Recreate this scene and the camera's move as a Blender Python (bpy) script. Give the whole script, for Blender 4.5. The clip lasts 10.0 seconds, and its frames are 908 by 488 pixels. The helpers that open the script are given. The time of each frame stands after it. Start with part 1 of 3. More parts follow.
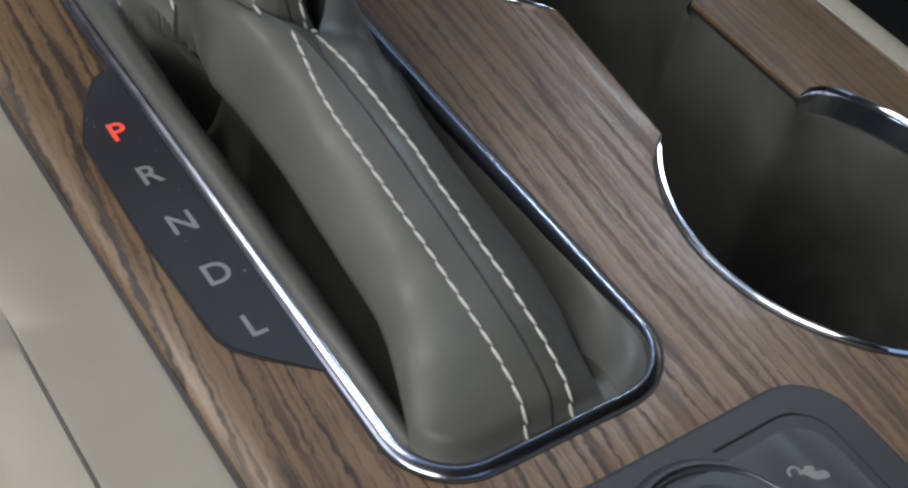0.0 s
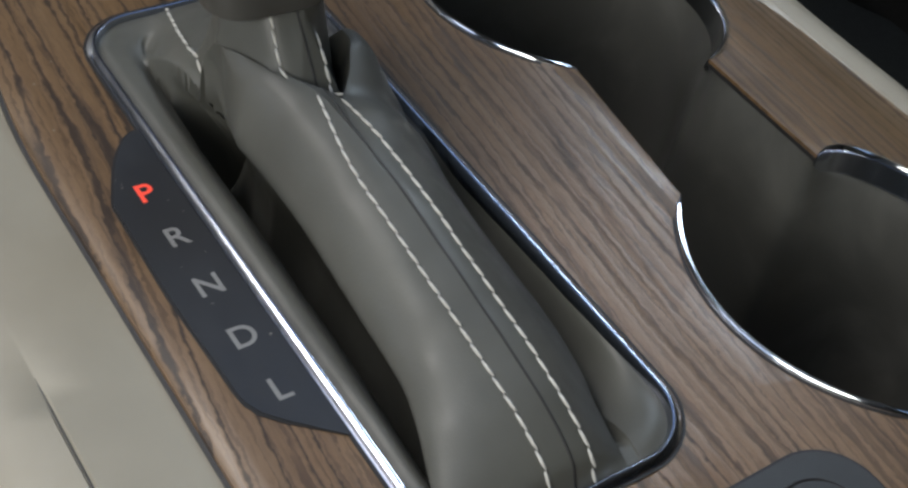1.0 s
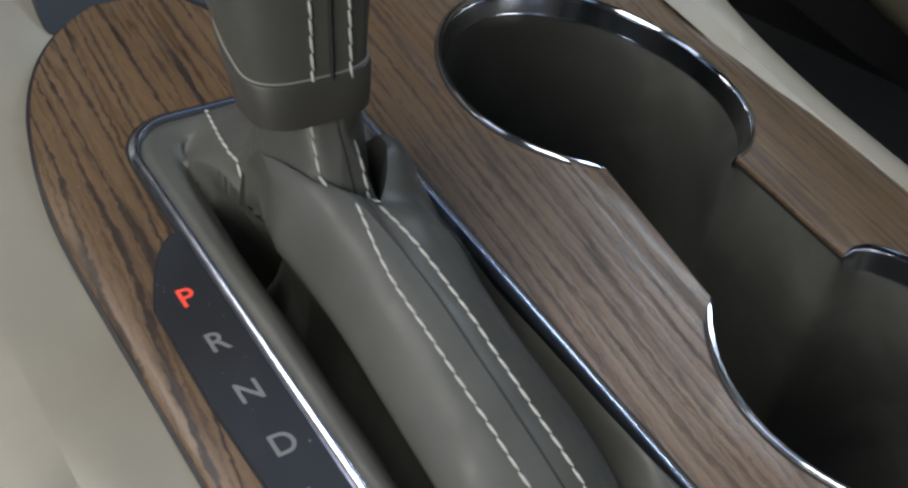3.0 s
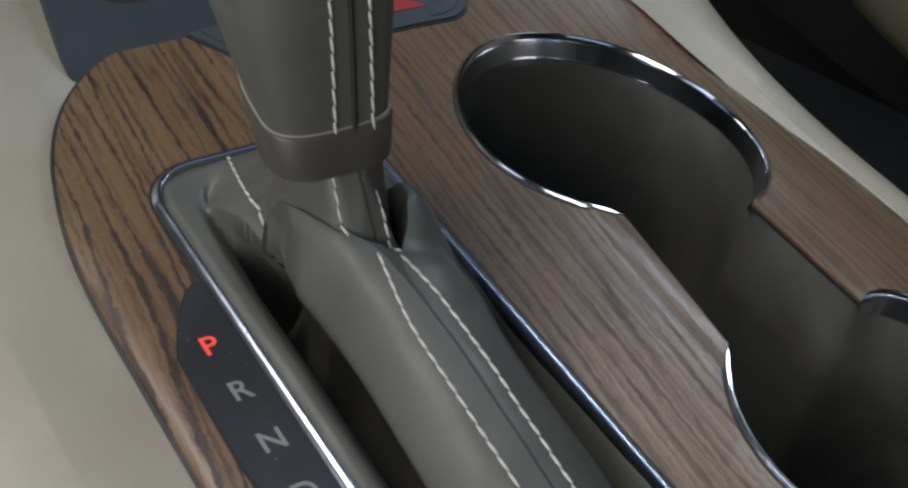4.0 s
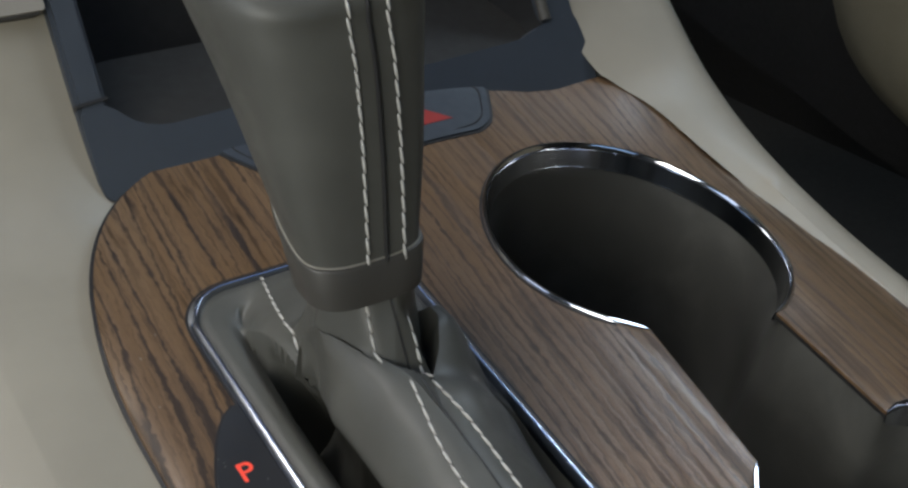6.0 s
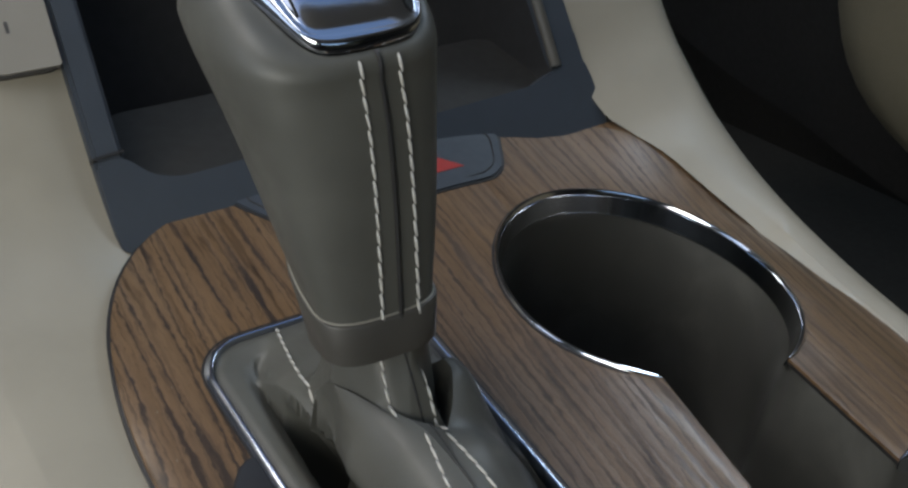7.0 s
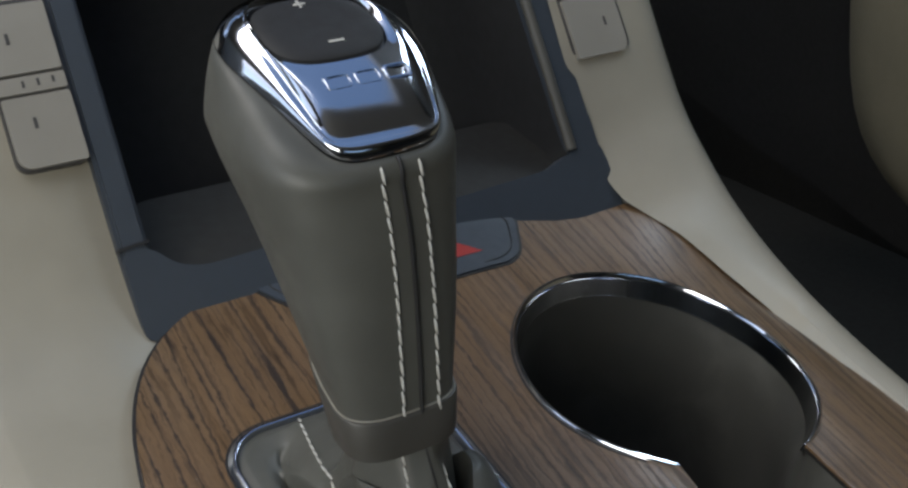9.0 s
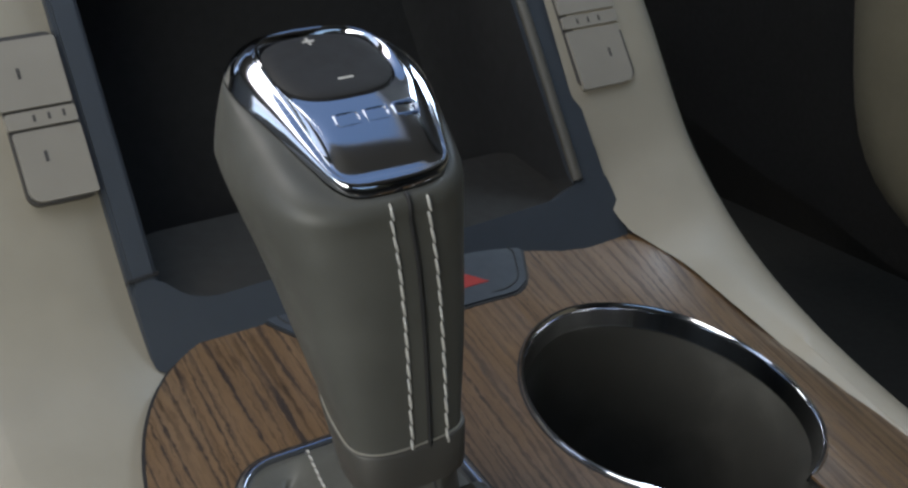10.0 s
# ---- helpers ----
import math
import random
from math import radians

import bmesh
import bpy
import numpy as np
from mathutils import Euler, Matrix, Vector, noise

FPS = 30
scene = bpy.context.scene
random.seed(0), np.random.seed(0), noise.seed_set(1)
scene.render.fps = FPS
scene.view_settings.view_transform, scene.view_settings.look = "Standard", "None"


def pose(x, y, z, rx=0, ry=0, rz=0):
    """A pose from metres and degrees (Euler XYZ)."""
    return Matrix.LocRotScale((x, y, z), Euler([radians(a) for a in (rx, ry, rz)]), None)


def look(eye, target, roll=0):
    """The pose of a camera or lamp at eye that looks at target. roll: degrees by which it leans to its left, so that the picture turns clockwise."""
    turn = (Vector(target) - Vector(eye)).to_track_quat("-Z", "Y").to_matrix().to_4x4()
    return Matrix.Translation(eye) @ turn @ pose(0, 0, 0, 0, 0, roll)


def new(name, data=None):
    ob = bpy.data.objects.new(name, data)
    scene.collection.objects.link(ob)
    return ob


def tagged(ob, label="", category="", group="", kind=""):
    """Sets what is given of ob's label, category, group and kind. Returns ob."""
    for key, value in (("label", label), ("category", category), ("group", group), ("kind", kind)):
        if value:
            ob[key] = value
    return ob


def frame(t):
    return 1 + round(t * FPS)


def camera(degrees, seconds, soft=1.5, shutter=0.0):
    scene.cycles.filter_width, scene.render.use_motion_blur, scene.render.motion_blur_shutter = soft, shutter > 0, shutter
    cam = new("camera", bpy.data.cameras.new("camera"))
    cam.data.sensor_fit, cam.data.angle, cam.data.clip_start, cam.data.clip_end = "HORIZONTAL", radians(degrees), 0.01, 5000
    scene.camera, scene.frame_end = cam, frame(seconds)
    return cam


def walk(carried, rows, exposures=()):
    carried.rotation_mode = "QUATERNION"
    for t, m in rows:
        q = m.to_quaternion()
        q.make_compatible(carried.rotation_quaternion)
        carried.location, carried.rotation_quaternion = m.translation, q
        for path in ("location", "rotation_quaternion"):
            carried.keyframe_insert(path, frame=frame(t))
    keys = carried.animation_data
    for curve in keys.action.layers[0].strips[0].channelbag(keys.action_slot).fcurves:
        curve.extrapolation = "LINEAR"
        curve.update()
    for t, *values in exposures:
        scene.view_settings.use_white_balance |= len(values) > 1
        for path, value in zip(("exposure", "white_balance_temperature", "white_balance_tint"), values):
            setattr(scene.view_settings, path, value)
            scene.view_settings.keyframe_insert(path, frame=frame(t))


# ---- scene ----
cam = camera(38.07, 10.0, soft=2.6)
ROWS = [
    (0, -0.08775, -0.21700, 0.15989, 54.423, -1.924, -34.885),
    (0.5, -0.08904, -0.21550, 0.16388, 54.985, -1.930, -34.624),
    (1, -0.08958, -0.21370, 0.16815, 55.573, -1.895, -34.438),
    (1.5, -0.08997, -0.21245, 0.17123, 56.072, -1.887, -34.302),
    (2, -0.09037, -0.21100, 0.17502, 56.720, -1.859, -34.162),
    (2.5, -0.09136, -0.21002, 0.17839, 57.346, -1.838, -33.959),
    (4, -0.09477, -0.20744, 0.18740, 58.926, -1.540, -33.399),
    (4.5, -0.09522, -0.20644, 0.19220, 59.608, -1.388, -33.252),
    (5, -0.09596, -0.20566, 0.19625, 60.269, -1.109, -33.136),
    (5.5, -0.09600, -0.20512, 0.20055, 60.979, -0.819, -33.044),
    (7, -0.09643, -0.20475, 0.21170, 62.780, 0.114, -32.684),
    (7.5, -0.09623, -0.20436, 0.21542, 63.519, 0.336, -32.569),
    (8, -0.09626, -0.20493, 0.21779, 63.999, 0.496, -32.482),
    (8.5, -0.09687, -0.20519, 0.22132, 64.530, 0.614, -32.338),
    (9, -0.09777, -0.20535, 0.22475, 65.021, 0.674, -32.187),
    (9.5, -0.09840, -0.20560, 0.22694, 65.514, 0.731, -32.082),
    (10, -0.09904, -0.20607, 0.22864, 65.981, 0.826, -32.028),
]
walk(cam, [(t, pose(x, y, z, rx, ry, rz)) for t, x, y, z, rx, ry, rz in ROWS], exposures=[(0, 0.12), (2.5, 0.05), (5.0, -0.02), (7.5, -0.05), (10, -0.07)])

# ---- world, lamps, exposure ----
scene.view_settings.exposure = 0.0
world = bpy.data.worlds.new("world")
scene.world = world
world.use_nodes = True
wn = world.node_tree.nodes
sky = wn.new("ShaderNodeTexSky")
sky.sky_type, sky.sun_disc = "NISHITA", False
sky.sun_elevation, sky.sun_rotation = radians(48), radians(-70)
world.node_tree.links.new(sky.outputs[0], wn["Background"].inputs[0])
wn["Background"].inputs[1].default_value = 0.24


def lamp(name, kind, energy, colour, m, **more):
    data = bpy.data.lights.new(name, kind)
    data.energy, data.color = energy, colour
    if kind == "AREA":
        data.shape, data.size, data.size_y = "RECTANGLE", more["size"][0], more["size"][1]
    if kind == "SUN":
        data.angle = radians(more["angle"])
    ob = new(name, data)
    ob.matrix_basis = m
    return ob


lamp("sun", "SUN", 0.75, (1.0, 0.95, 0.88), look((-2, 1.5, 4), (0, 0, 0)), angle=12)
# daylight in the roof and driver's window openings
lamp("sunroof_daylight", "AREA", 1.6, (1.0, 0.985, 0.95), look((-0.24, 0.10, 0.80), (-0.04, 0.06, 0)), size=(0.40, 0.30))
lamp("right_sheen_fill", "AREA", 4.5, (0.68, 0.83, 1.0), look((0.74, 0.26, 0.78), (0.25, 0.0, 0.0)), size=(0.26, 0.40))
lamp("driver_window_daylight", "AREA", 5.4, (0.995, 0.978, 0.905), look((-0.60, -0.46, 0.32), (0.05, 0.05, 0.05)), size=(0.6, 0.30))

# ---- helpers ----
# The console is drawn in its own plane: x to the right, y to the front of the car, z off the trim, in units of 0.85 mm; it climbs 12 degrees to the front.
W = pose(0, 0, 0, 12) @ Matrix.Scale(0.00085, 4)
ANG = np.linspace(0, 2 * np.pi, 72, endpoint=False)


def at(x, y, z=0.0):
    return W @ Vector((x, y, z))


def thing(name, place, label, category, group="", kind=""):
    ob = new(name)
    ob.empty_display_size = 0.01
    ob.matrix_basis = Matrix.Translation(at(*place))
    return tagged(ob, label, category, group, kind)


def part(name, bm, material, parent=None, label="", smooth=True, local=True):
    if local:
        bm.transform(W)
    bmesh.ops.recalc_face_normals(bm, faces=bm.faces)
    me = bpy.data.meshes.new(name)
    bm.to_mesh(me)
    bm.free()
    for p in me.polygons:
        p.use_smooth = smooth
    me.materials.append(material)
    ob = new(name, me)
    if parent:
        ob.parent = parent
        if parent.parent is None:
            ob.matrix_parent_inverse = parent.matrix_basis.inverted()
    if smooth:
        me.set_sharp_from_angle(angle=radians(38))
    return tagged(ob, label)


def loft(rings, closed=True, cap=(False, False), loop=False):
    """Faces between successive rings of equally many points."""
    bm = bmesh.new()
    vs = [[bm.verts.new(p) for p in ring] for ring in rings]
    n = len(vs[0])
    pairs = list(zip(vs, vs[1:])) + ([(vs[-1], vs[0])] if loop else [])
    for a, b in pairs:
        for i in range(n if closed else n - 1):
            j = (i + 1) % n
            bm.faces.new((a[i], a[j], b[j], b[i]))
    if cap[0]:
        bm.faces.new(vs[0][::-1])
    if cap[1]:
        bm.faces.new(vs[-1])
    return bm


def tube(path, r, sides=8, loop=False, flat=1.0):
    """A round cord along points."""
    path = [Vector(p) for p in path]
    rings = []
    for i, p in enumerate(path):
        a = path[(i - 1) % len(path)] if loop or i else p
        b = path[(i + 1) % len(path)] if loop or i < len(path) - 1 else p
        d = (b - a).normalized()
        side = d.cross(Vector((0, 0, 1)))
        side = side.normalized() if side.length > 1e-3 else Vector((1, 0, 0))
        up = side.cross(d)
        rings.append([p + side * (r * math.cos(q)) + up * (r * flat * math.sin(q)) for q in np.linspace(0, 2 * np.pi, sides, endpoint=False)])
    return loft(rings, cap=(not loop, not loop), loop=loop)


def rounded(x0, y0, x1, y1, r, n=10):
    """Outline of a rectangle with round corners, anticlockwise."""
    out = []
    for cx, cy, a in ((x1 - r, y1 - r, 0), (x0 + r, y1 - r, 90), (x0 + r, y0 + r, 180), (x1 - r, y0 + r, 270)):
        out += [(cx + r * math.cos(radians(a + 90 * k / n)), cy + r * math.sin(radians(a + 90 * k / n))) for k in range(n + 1)]
    return out


def smooth_at(x, knots):
    """A smooth curve through knots (x, value)."""
    xs, vs = [k[0] for k in knots], [k[1] for k in knots]
    if x <= xs[0]:
        return vs[0]
    if x >= xs[-1]:
        return vs[-1]
    i = max(k for k in range(len(xs) - 1) if xs[k] <= x)
    h = xs[i + 1] - xs[i]
    u = (x - xs[i]) / h

    def slope(k):
        if k == 0 or k == len(xs) - 1:
            a, b = (0, 1) if k == 0 else (-2, -1)
            return (vs[b] - vs[a]) / (xs[b] - xs[a])
        return (vs[k + 1] - vs[k - 1]) / (xs[k + 1] - xs[k - 1])

    a, b = slope(i) * h, slope(i + 1) * h
    return (2 * u**3 - 3 * u**2 + 1) * vs[i] + (u**3 - 2 * u**2 + u) * a + (3 * u**2 - 2 * u**3) * vs[i + 1] + (u**3 - u**2) * b


def step(a, b, x):
    u = min(1.0, max(0.0, (x - a) / (b - a)))
    return u * u * (3 - 2 * u)


def filled(outline, holes=(), cuts=()):
    """A flat sheet with holes, cut into strips so that it can be bent. cuts: (axis, value)."""
    bm = bmesh.new()
    for ring in (outline, *holes):
        vs = [bm.verts.new((x, y, 0)) for x, y in ring]
        for a, b in zip(vs, vs[1:] + vs[:1]):
            bm.edges.new((a, b))
    bmesh.ops.triangle_fill(bm, use_beauty=True, use_dissolve=False, edges=bm.edges)
    for axis, value in cuts:
        normal = (1, 0, 0) if axis == "x" else (0, 1, 0)
        bmesh.ops.bisect_plane(bm, geom=bm.verts[:] + bm.edges[:] + bm.faces[:], plane_co=[value * c for c in normal], plane_no=normal)
    return bm


def slab(outline, height, lift=0.0, surf=None, bevel=0.6, holes=(), cuts=None):
    """A sheet of some thickness whose upper edge is rounded; it lies on surf."""
    if cuts is None:
        xs = [p[0] for p in outline]
        cuts = [("x", v) for v in np.arange(min(xs) + 3, max(xs) - 1, 7.0)] if surf else []
    bm = filled(outline, holes, cuts)
    top = set(bm.faces)
    rim = [e for e in bm.edges if e.is_boundary]
    geom = bmesh.ops.extrude_edge_only(bm, edges=rim)["geom"]
    low = {v for v in geom if isinstance(v, bmesh.types.BMVert)}
    for v in bm.verts:
        z = surf(v.co.x, v.co.y) if surf else 0.0
        v.co.z = z + lift - (height if v in low else 0.0)
    if bevel:
        edges = [e for e in bm.edges if len(e.link_faces) == 2 and sum(f in top for f in e.link_faces) == 1]
        bmesh.ops.bevel(bm, geom=edges, offset=bevel, segments=2, affect="EDGES", clamp_overlap=True)
    return bm


# ---- materials ----
def material(name, colour, rough=0.5, metal=0.0, spec=0.5, coat=0.0, coat_rough=0.1):
    m = bpy.data.materials.new(name)
    m.use_nodes = True
    b = m.node_tree.nodes["Principled BSDF"]
    b.inputs["Base Color"].default_value = (*colour, 1)
    b.inputs["Roughness"].default_value, b.inputs["Metallic"].default_value = rough, metal
    b.inputs["Specular IOR Level"].default_value = spec
    b.inputs["Coat Weight"].default_value, b.inputs["Coat Roughness"].default_value = coat, coat_rough
    return m


def node(m, kind, **inputs):
    n = m.node_tree.nodes.new(kind)
    for key, value in inputs.items():
        n.inputs[key.replace("_", " ")].default_value = value
    return n


def link(m, a, b):
    m.node_tree.links.new(a, b)


def coords(m, scale=(1, 1, 1), turn=(0, 0, 0)):
    t, p = node(m, "ShaderNodeTexCoord"), node(m, "ShaderNodeMapping", Scale=scale, Rotation=[radians(a) for a in turn])
    link(m, t.outputs["Object"], p.inputs["Vector"])
    return p.outputs[0]


def noise_node(m, vec, scale, detail=4.0, rough=0.5, warp=0.0):
    n = node(m, "ShaderNodeTexNoise", Scale=scale, Detail=detail, Roughness=rough, Distortion=warp)
    link(m, vec, n.inputs["Vector"])
    return n.outputs["Fac"]


def ramp(m, fac, stops):
    r = node(m, "ShaderNodeValToRGB")
    el = r.color_ramp.elements
    while len(el) < len(stops):
        el.new(0.5)
    for e, (p, c) in zip(el, stops):
        e.position, e.color = p, (*c, 1) if len(c) == 3 else c
    link(m, fac, r.inputs["Fac"])
    return r.outputs["Color"]


def mixed(m, fac, a, b, mode="MIX"):
    n = m.node_tree.nodes.new("ShaderNodeMix")
    n.data_type, n.blend_type = "RGBA", mode
    for value, sock in ((fac, n.inputs[0]), (a, n.inputs[6]), (b, n.inputs[7])):
        if isinstance(value, (int, float)):
            sock.default_value = value
        elif isinstance(value, tuple):
            sock.default_value = (*value, 1)
        else:
            link(m, value, sock)
    return n.outputs[2]


def bump(m, height, strength, distance):
    n = node(m, "ShaderNodeBump", Strength=strength, Distance=distance)
    link(m, height, n.inputs["Height"])
    link(m, n.outputs[0], m.node_tree.nodes["Principled BSDF"].inputs["Normal"])


def feed(m, value, name):
    link(m, value, m.node_tree.nodes["Principled BSDF"].inputs[name])


def wood_material():
    """Ring-porous veneer: warm ground, long dark open pores along the console."""
    m = material("dark_open_grain_wood", (0.14, 0.09, 0.06), 0.36, spec=0.45, coat=0.10, coat_rough=0.34)
    bend = noise_node(m, coords(m, (9, 3, 1)), 1.0, 2, 0.5)
    place, turn = node(m, "ShaderNodeTexCoord"), node(m, "ShaderNodeMapping", Rotation=(0, 0, radians(4)))
    link(m, place.outputs["Object"], turn.inputs["Vector"])
    split, join = node(m, "ShaderNodeSeparateXYZ"), node(m, "ShaderNodeCombineXYZ")
    link(m, turn.outputs[0], split.inputs[0])
    shift = m.node_tree.nodes.new("ShaderNodeMath")
    shift.operation = "MULTIPLY_ADD"
    shift.inputs[1].default_value = 0.014
    link(m, bend, shift.inputs[0])
    jag = m.node_tree.nodes.new("ShaderNodeMath")
    jag.operation = "MULTIPLY_ADD"
    jag.inputs[1].default_value = 0.0030
    link(m, noise_node(m, coords(m, (700, 210, 1)), 1.0, 4, 0.65), jag.inputs[0])
    link(m, split.outputs[0], jag.inputs[2])
    link(m, jag.outputs[0], shift.inputs[2])
    link(m, shift.outputs[0], join.inputs[0])
    for k in (1, 2):
        link(m, split.outputs[k], join.inputs[k])

    def along(stretch):
        p = node(m, "ShaderNodeMapping", Scale=(1, stretch, 0.2))
        link(m, join.outputs[0], p.inputs["Vector"])
        return p.outputs[0]

    def waves(stretch, scale, warp):
        n = node(m, "ShaderNodeTexWave", Scale=scale, Distortion=warp, Detail=3.0, Detail_Scale=1.6, Detail_Roughness=0.6)
        n.wave_type, n.bands_direction = "BANDS", "X"
        link(m, along(stretch), n.inputs["Vector"])
        return n.outputs["Fac"]

    broad = noise_node(m, along(0.10), 60, 3, 0.5)
    tone = noise_node(m, along(0.022), 480, 3, 0.6)
    bands = waves(0.028, 60, 10.0)
    lines = waves(0.045, 105, 9.0)
    fade = noise_node(m, along(0.16), 90, 3, 0.6)
    dashes = noise_node(m, along(0.045), 620, 3, 0.65)
    pores = noise_node(m, along(0.05), 1900, 2, 0.6)
    base = ramp(m, broad, [(0.30, (0.122, 0.073, 0.036)), (0.52, (0.150, 0.092, 0.047)), (0.72, (0.170, 0.110, 0.061))])
    base = mixed(m, 0.45, base, ramp(m, tone, [(0.30, (0.68, 0.69, 0.71)), (0.46, (0.93, 0.93, 0.94)), (0.60, (1.06, 1.05, 1.02)), (0.75, (1.16, 1.13, 1.08))]), "MULTIPLY")
    dark = ramp(m, bands, [(0.0, (0.16, 0.14, 0.125)), (0.04, (0.30, 0.275, 0.26)), (0.12, (0.84, 0.83, 0.82)), (0.26, (1.0, 1.0, 1.0))])
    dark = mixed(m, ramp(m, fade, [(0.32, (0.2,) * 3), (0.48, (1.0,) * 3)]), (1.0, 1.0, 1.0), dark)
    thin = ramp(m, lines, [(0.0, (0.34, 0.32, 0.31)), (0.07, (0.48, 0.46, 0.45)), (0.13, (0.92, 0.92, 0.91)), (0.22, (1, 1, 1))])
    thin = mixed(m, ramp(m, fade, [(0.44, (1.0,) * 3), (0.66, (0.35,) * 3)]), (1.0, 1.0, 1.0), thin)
    short = ramp(m, dashes, [(0.33, (0.36, 0.34, 0.33)), (0.39, (0.90, 0.89, 0.89)), (0.43, (1, 1, 1))])
    fine = ramp(m, pores, [(0.35, (0.66, 0.64, 0.62)), (0.55, (1, 1, 1))])
    sheen_reach = m.node_tree.nodes.new("ShaderNodeMath")
    sheen_reach.operation = "MULTIPLY"
    sheen_reach.inputs[1].default_value = 5.0
    link(m, split.outputs[0], sheen_reach.inputs[0])
    dark = mixed(m, ramp(m, sheen_reach.outputs[0], [(0.22, (1.0,) * 3), (0.48, (0.62,) * 3)]), (1.0, 1.0, 1.0), dark)
    wood = mixed(m, 0.72, mixed(m, 0.95, base, dark, "MULTIPLY"), thin, "MULTIPLY")
    wood = mixed(m, 0.6, wood, short, "MULTIPLY")
    feed(m, mixed(m, 0.5, wood, fine, "MULTIPLY"), "Base Color")
    feed(m, ramp(m, bands, [(0.1, (0.50,) * 3), (0.4, (0.34,) * 3)]), "Roughness")
    bump(m, lines, 0.10, 0.0004)
    return m


def leather_material(name, colour, rough=0.48, grain=0.10):
    m = material(name, colour, rough, spec=0.4)
    v = coords(m)
    n = node(m, "ShaderNodeTexVoronoi", Scale=1900.0)
    link(m, v, n.inputs["Vector"])
    soft = noise_node(m, v, 45, 4)
    lo, hi = tuple(c * 0.86 for c in colour), tuple(c * 1.10 for c in colour)
    feed(m, ramp(m, soft, [(0.3, lo), (0.7, hi)]), "Base Color")
    feed(m, ramp(m, noise_node(m, v, 160, 3), [(0.3, (rough - 0.06,) * 3), (0.7, (rough + 0.08,) * 3)]), "Roughness")
    bump(m, n.outputs["Distance"], grain, 0.0002)
    return m


def plastic_material(name, colour, rough=0.5, grain=0.08, scale=2600.0, spec=0.5):
    m = material(name, colour, rough, spec=spec)
    v = coords(m)
    soft = noise_node(m, v, 30, 5)
    feed(m, ramp(m, soft, [(0.3, tuple(c * 0.92 for c in colour)), (0.7, tuple(c * 1.06 for c in colour))]), "Base Color")
    feed(m, ramp(m, noise_node(m, v, 220, 4), [(0.3, (max(0.02, rough - 0.05),) * 3), (0.7, (rough + 0.06,) * 3)]), "Roughness")
    bump(m, noise_node(m, v, scale, 2), grain, 0.0002)
    return m


def chrome_material(name, colour, rough):
    m = material(name, colour, rough, 1.0)
    feed(m, ramp(m, noise_node(m, coords(m), 300, 4), [(0.35, (rough * 0.9,) * 3), (0.75, (rough * 1.2,) * 3)]), "Roughness")
    return m


WOOD = wood_material()
LEATHER = leather_material("grey_leather", (0.080, 0.0802, 0.070), 0.46)
COLLAR = leather_material("dark_collar_plastic", (0.056, 0.0535, 0.047), 0.42, 0.04)
BEIGE = plastic_material("beige_plastic", (0.290, 0.265, 0.207), 0.45)
CREAM = plastic_material("pale_button_plastic", (0.245, 0.228, 0.192), 0.45)
NAVY = plastic_material("dark_blue_grey_plastic", (0.034, 0.042, 0.052), 0.5)
PIT = plastic_material("deep_black_plastic", (0.011, 0.011, 0.0105), 0.8, spec=0.3)
BLACK = plastic_material("black_plastic", (0.012, 0.012, 0.012), 0.55)
PLATE = plastic_material("indicator_plate_plastic", (0.020, 0.021, 0.023), 0.38, 0.03)
SWITCHES = plastic_material("dark_grey_switch_plastic", (0.027, 0.0285, 0.029), 0.45, 0.03)
THUMB = plastic_material("thumb_switch_plastic", (0.020, 0.020, 0.020), 0.62, 0.03, spec=0.3)


def cup_material():
    """Smooth moulded plastic, rubbed pale in places and finely scratched by what has stood in it."""
    colour = (0.050, 0.0495, 0.044)
    m = material("cup_well_plastic", colour, 0.34, coat=0.35)
    rubbed = noise_node(m, coords(m, (1, 1, 0.9)), 34, 5, 0.55, 0.5)
    feed(m, ramp(m, rubbed, [(0.35, tuple(c * 0.90 for c in colour)), (0.53, colour), (0.72, tuple(c * 1.45 for c in colour))]), "Base Color")
    feed(m, ramp(m, rubbed, [(0.40, (0.30,) * 3), (0.68, (0.40,) * 3)]), "Roughness")
    bump(m, noise_node(m, coords(m, (1, 1, 0.25), (25, 0, 0)), 320, 3), 0.05, 0.0003)
    return m


CUP = cup_material()
MAT = plastic_material("olive_bin_mat", (0.010, 0.0093, 0.0065), 0.65, 0.3, 900.0)
EDGE_HIGHLIGHT = plastic_material("bin_edge_highlight", (0.075, 0.071, 0.058), 0.5)
CHROME = chrome_material("chrome", (0.54, 0.56, 0.60), 0.10)
SATIN = chrome_material("satin_chrome", (0.46, 0.49, 0.56), 0.18)
THREAD = leather_material("cream_thread", (0.50, 0.49, 0.45), 0.7, 0.3)
HEM = material("pale_leather_edge", (0.22, 0.21, 0.175), 0.6)
GLYPH = material("grey_print", (0.19, 0.19, 0.185), 0.5)
BAR = material("dark_print", (0.05, 0.048, 0.045), 0.5)
CARPET_AND_SHADE = plastic_material("dark_carpet_and_shade", (0.016, 0.015, 0.012), 0.9, 0.8, 900.0)
DOORSKIN = plastic_material("olive_door_trim", (0.17, 0.152, 0.10), 0.7)
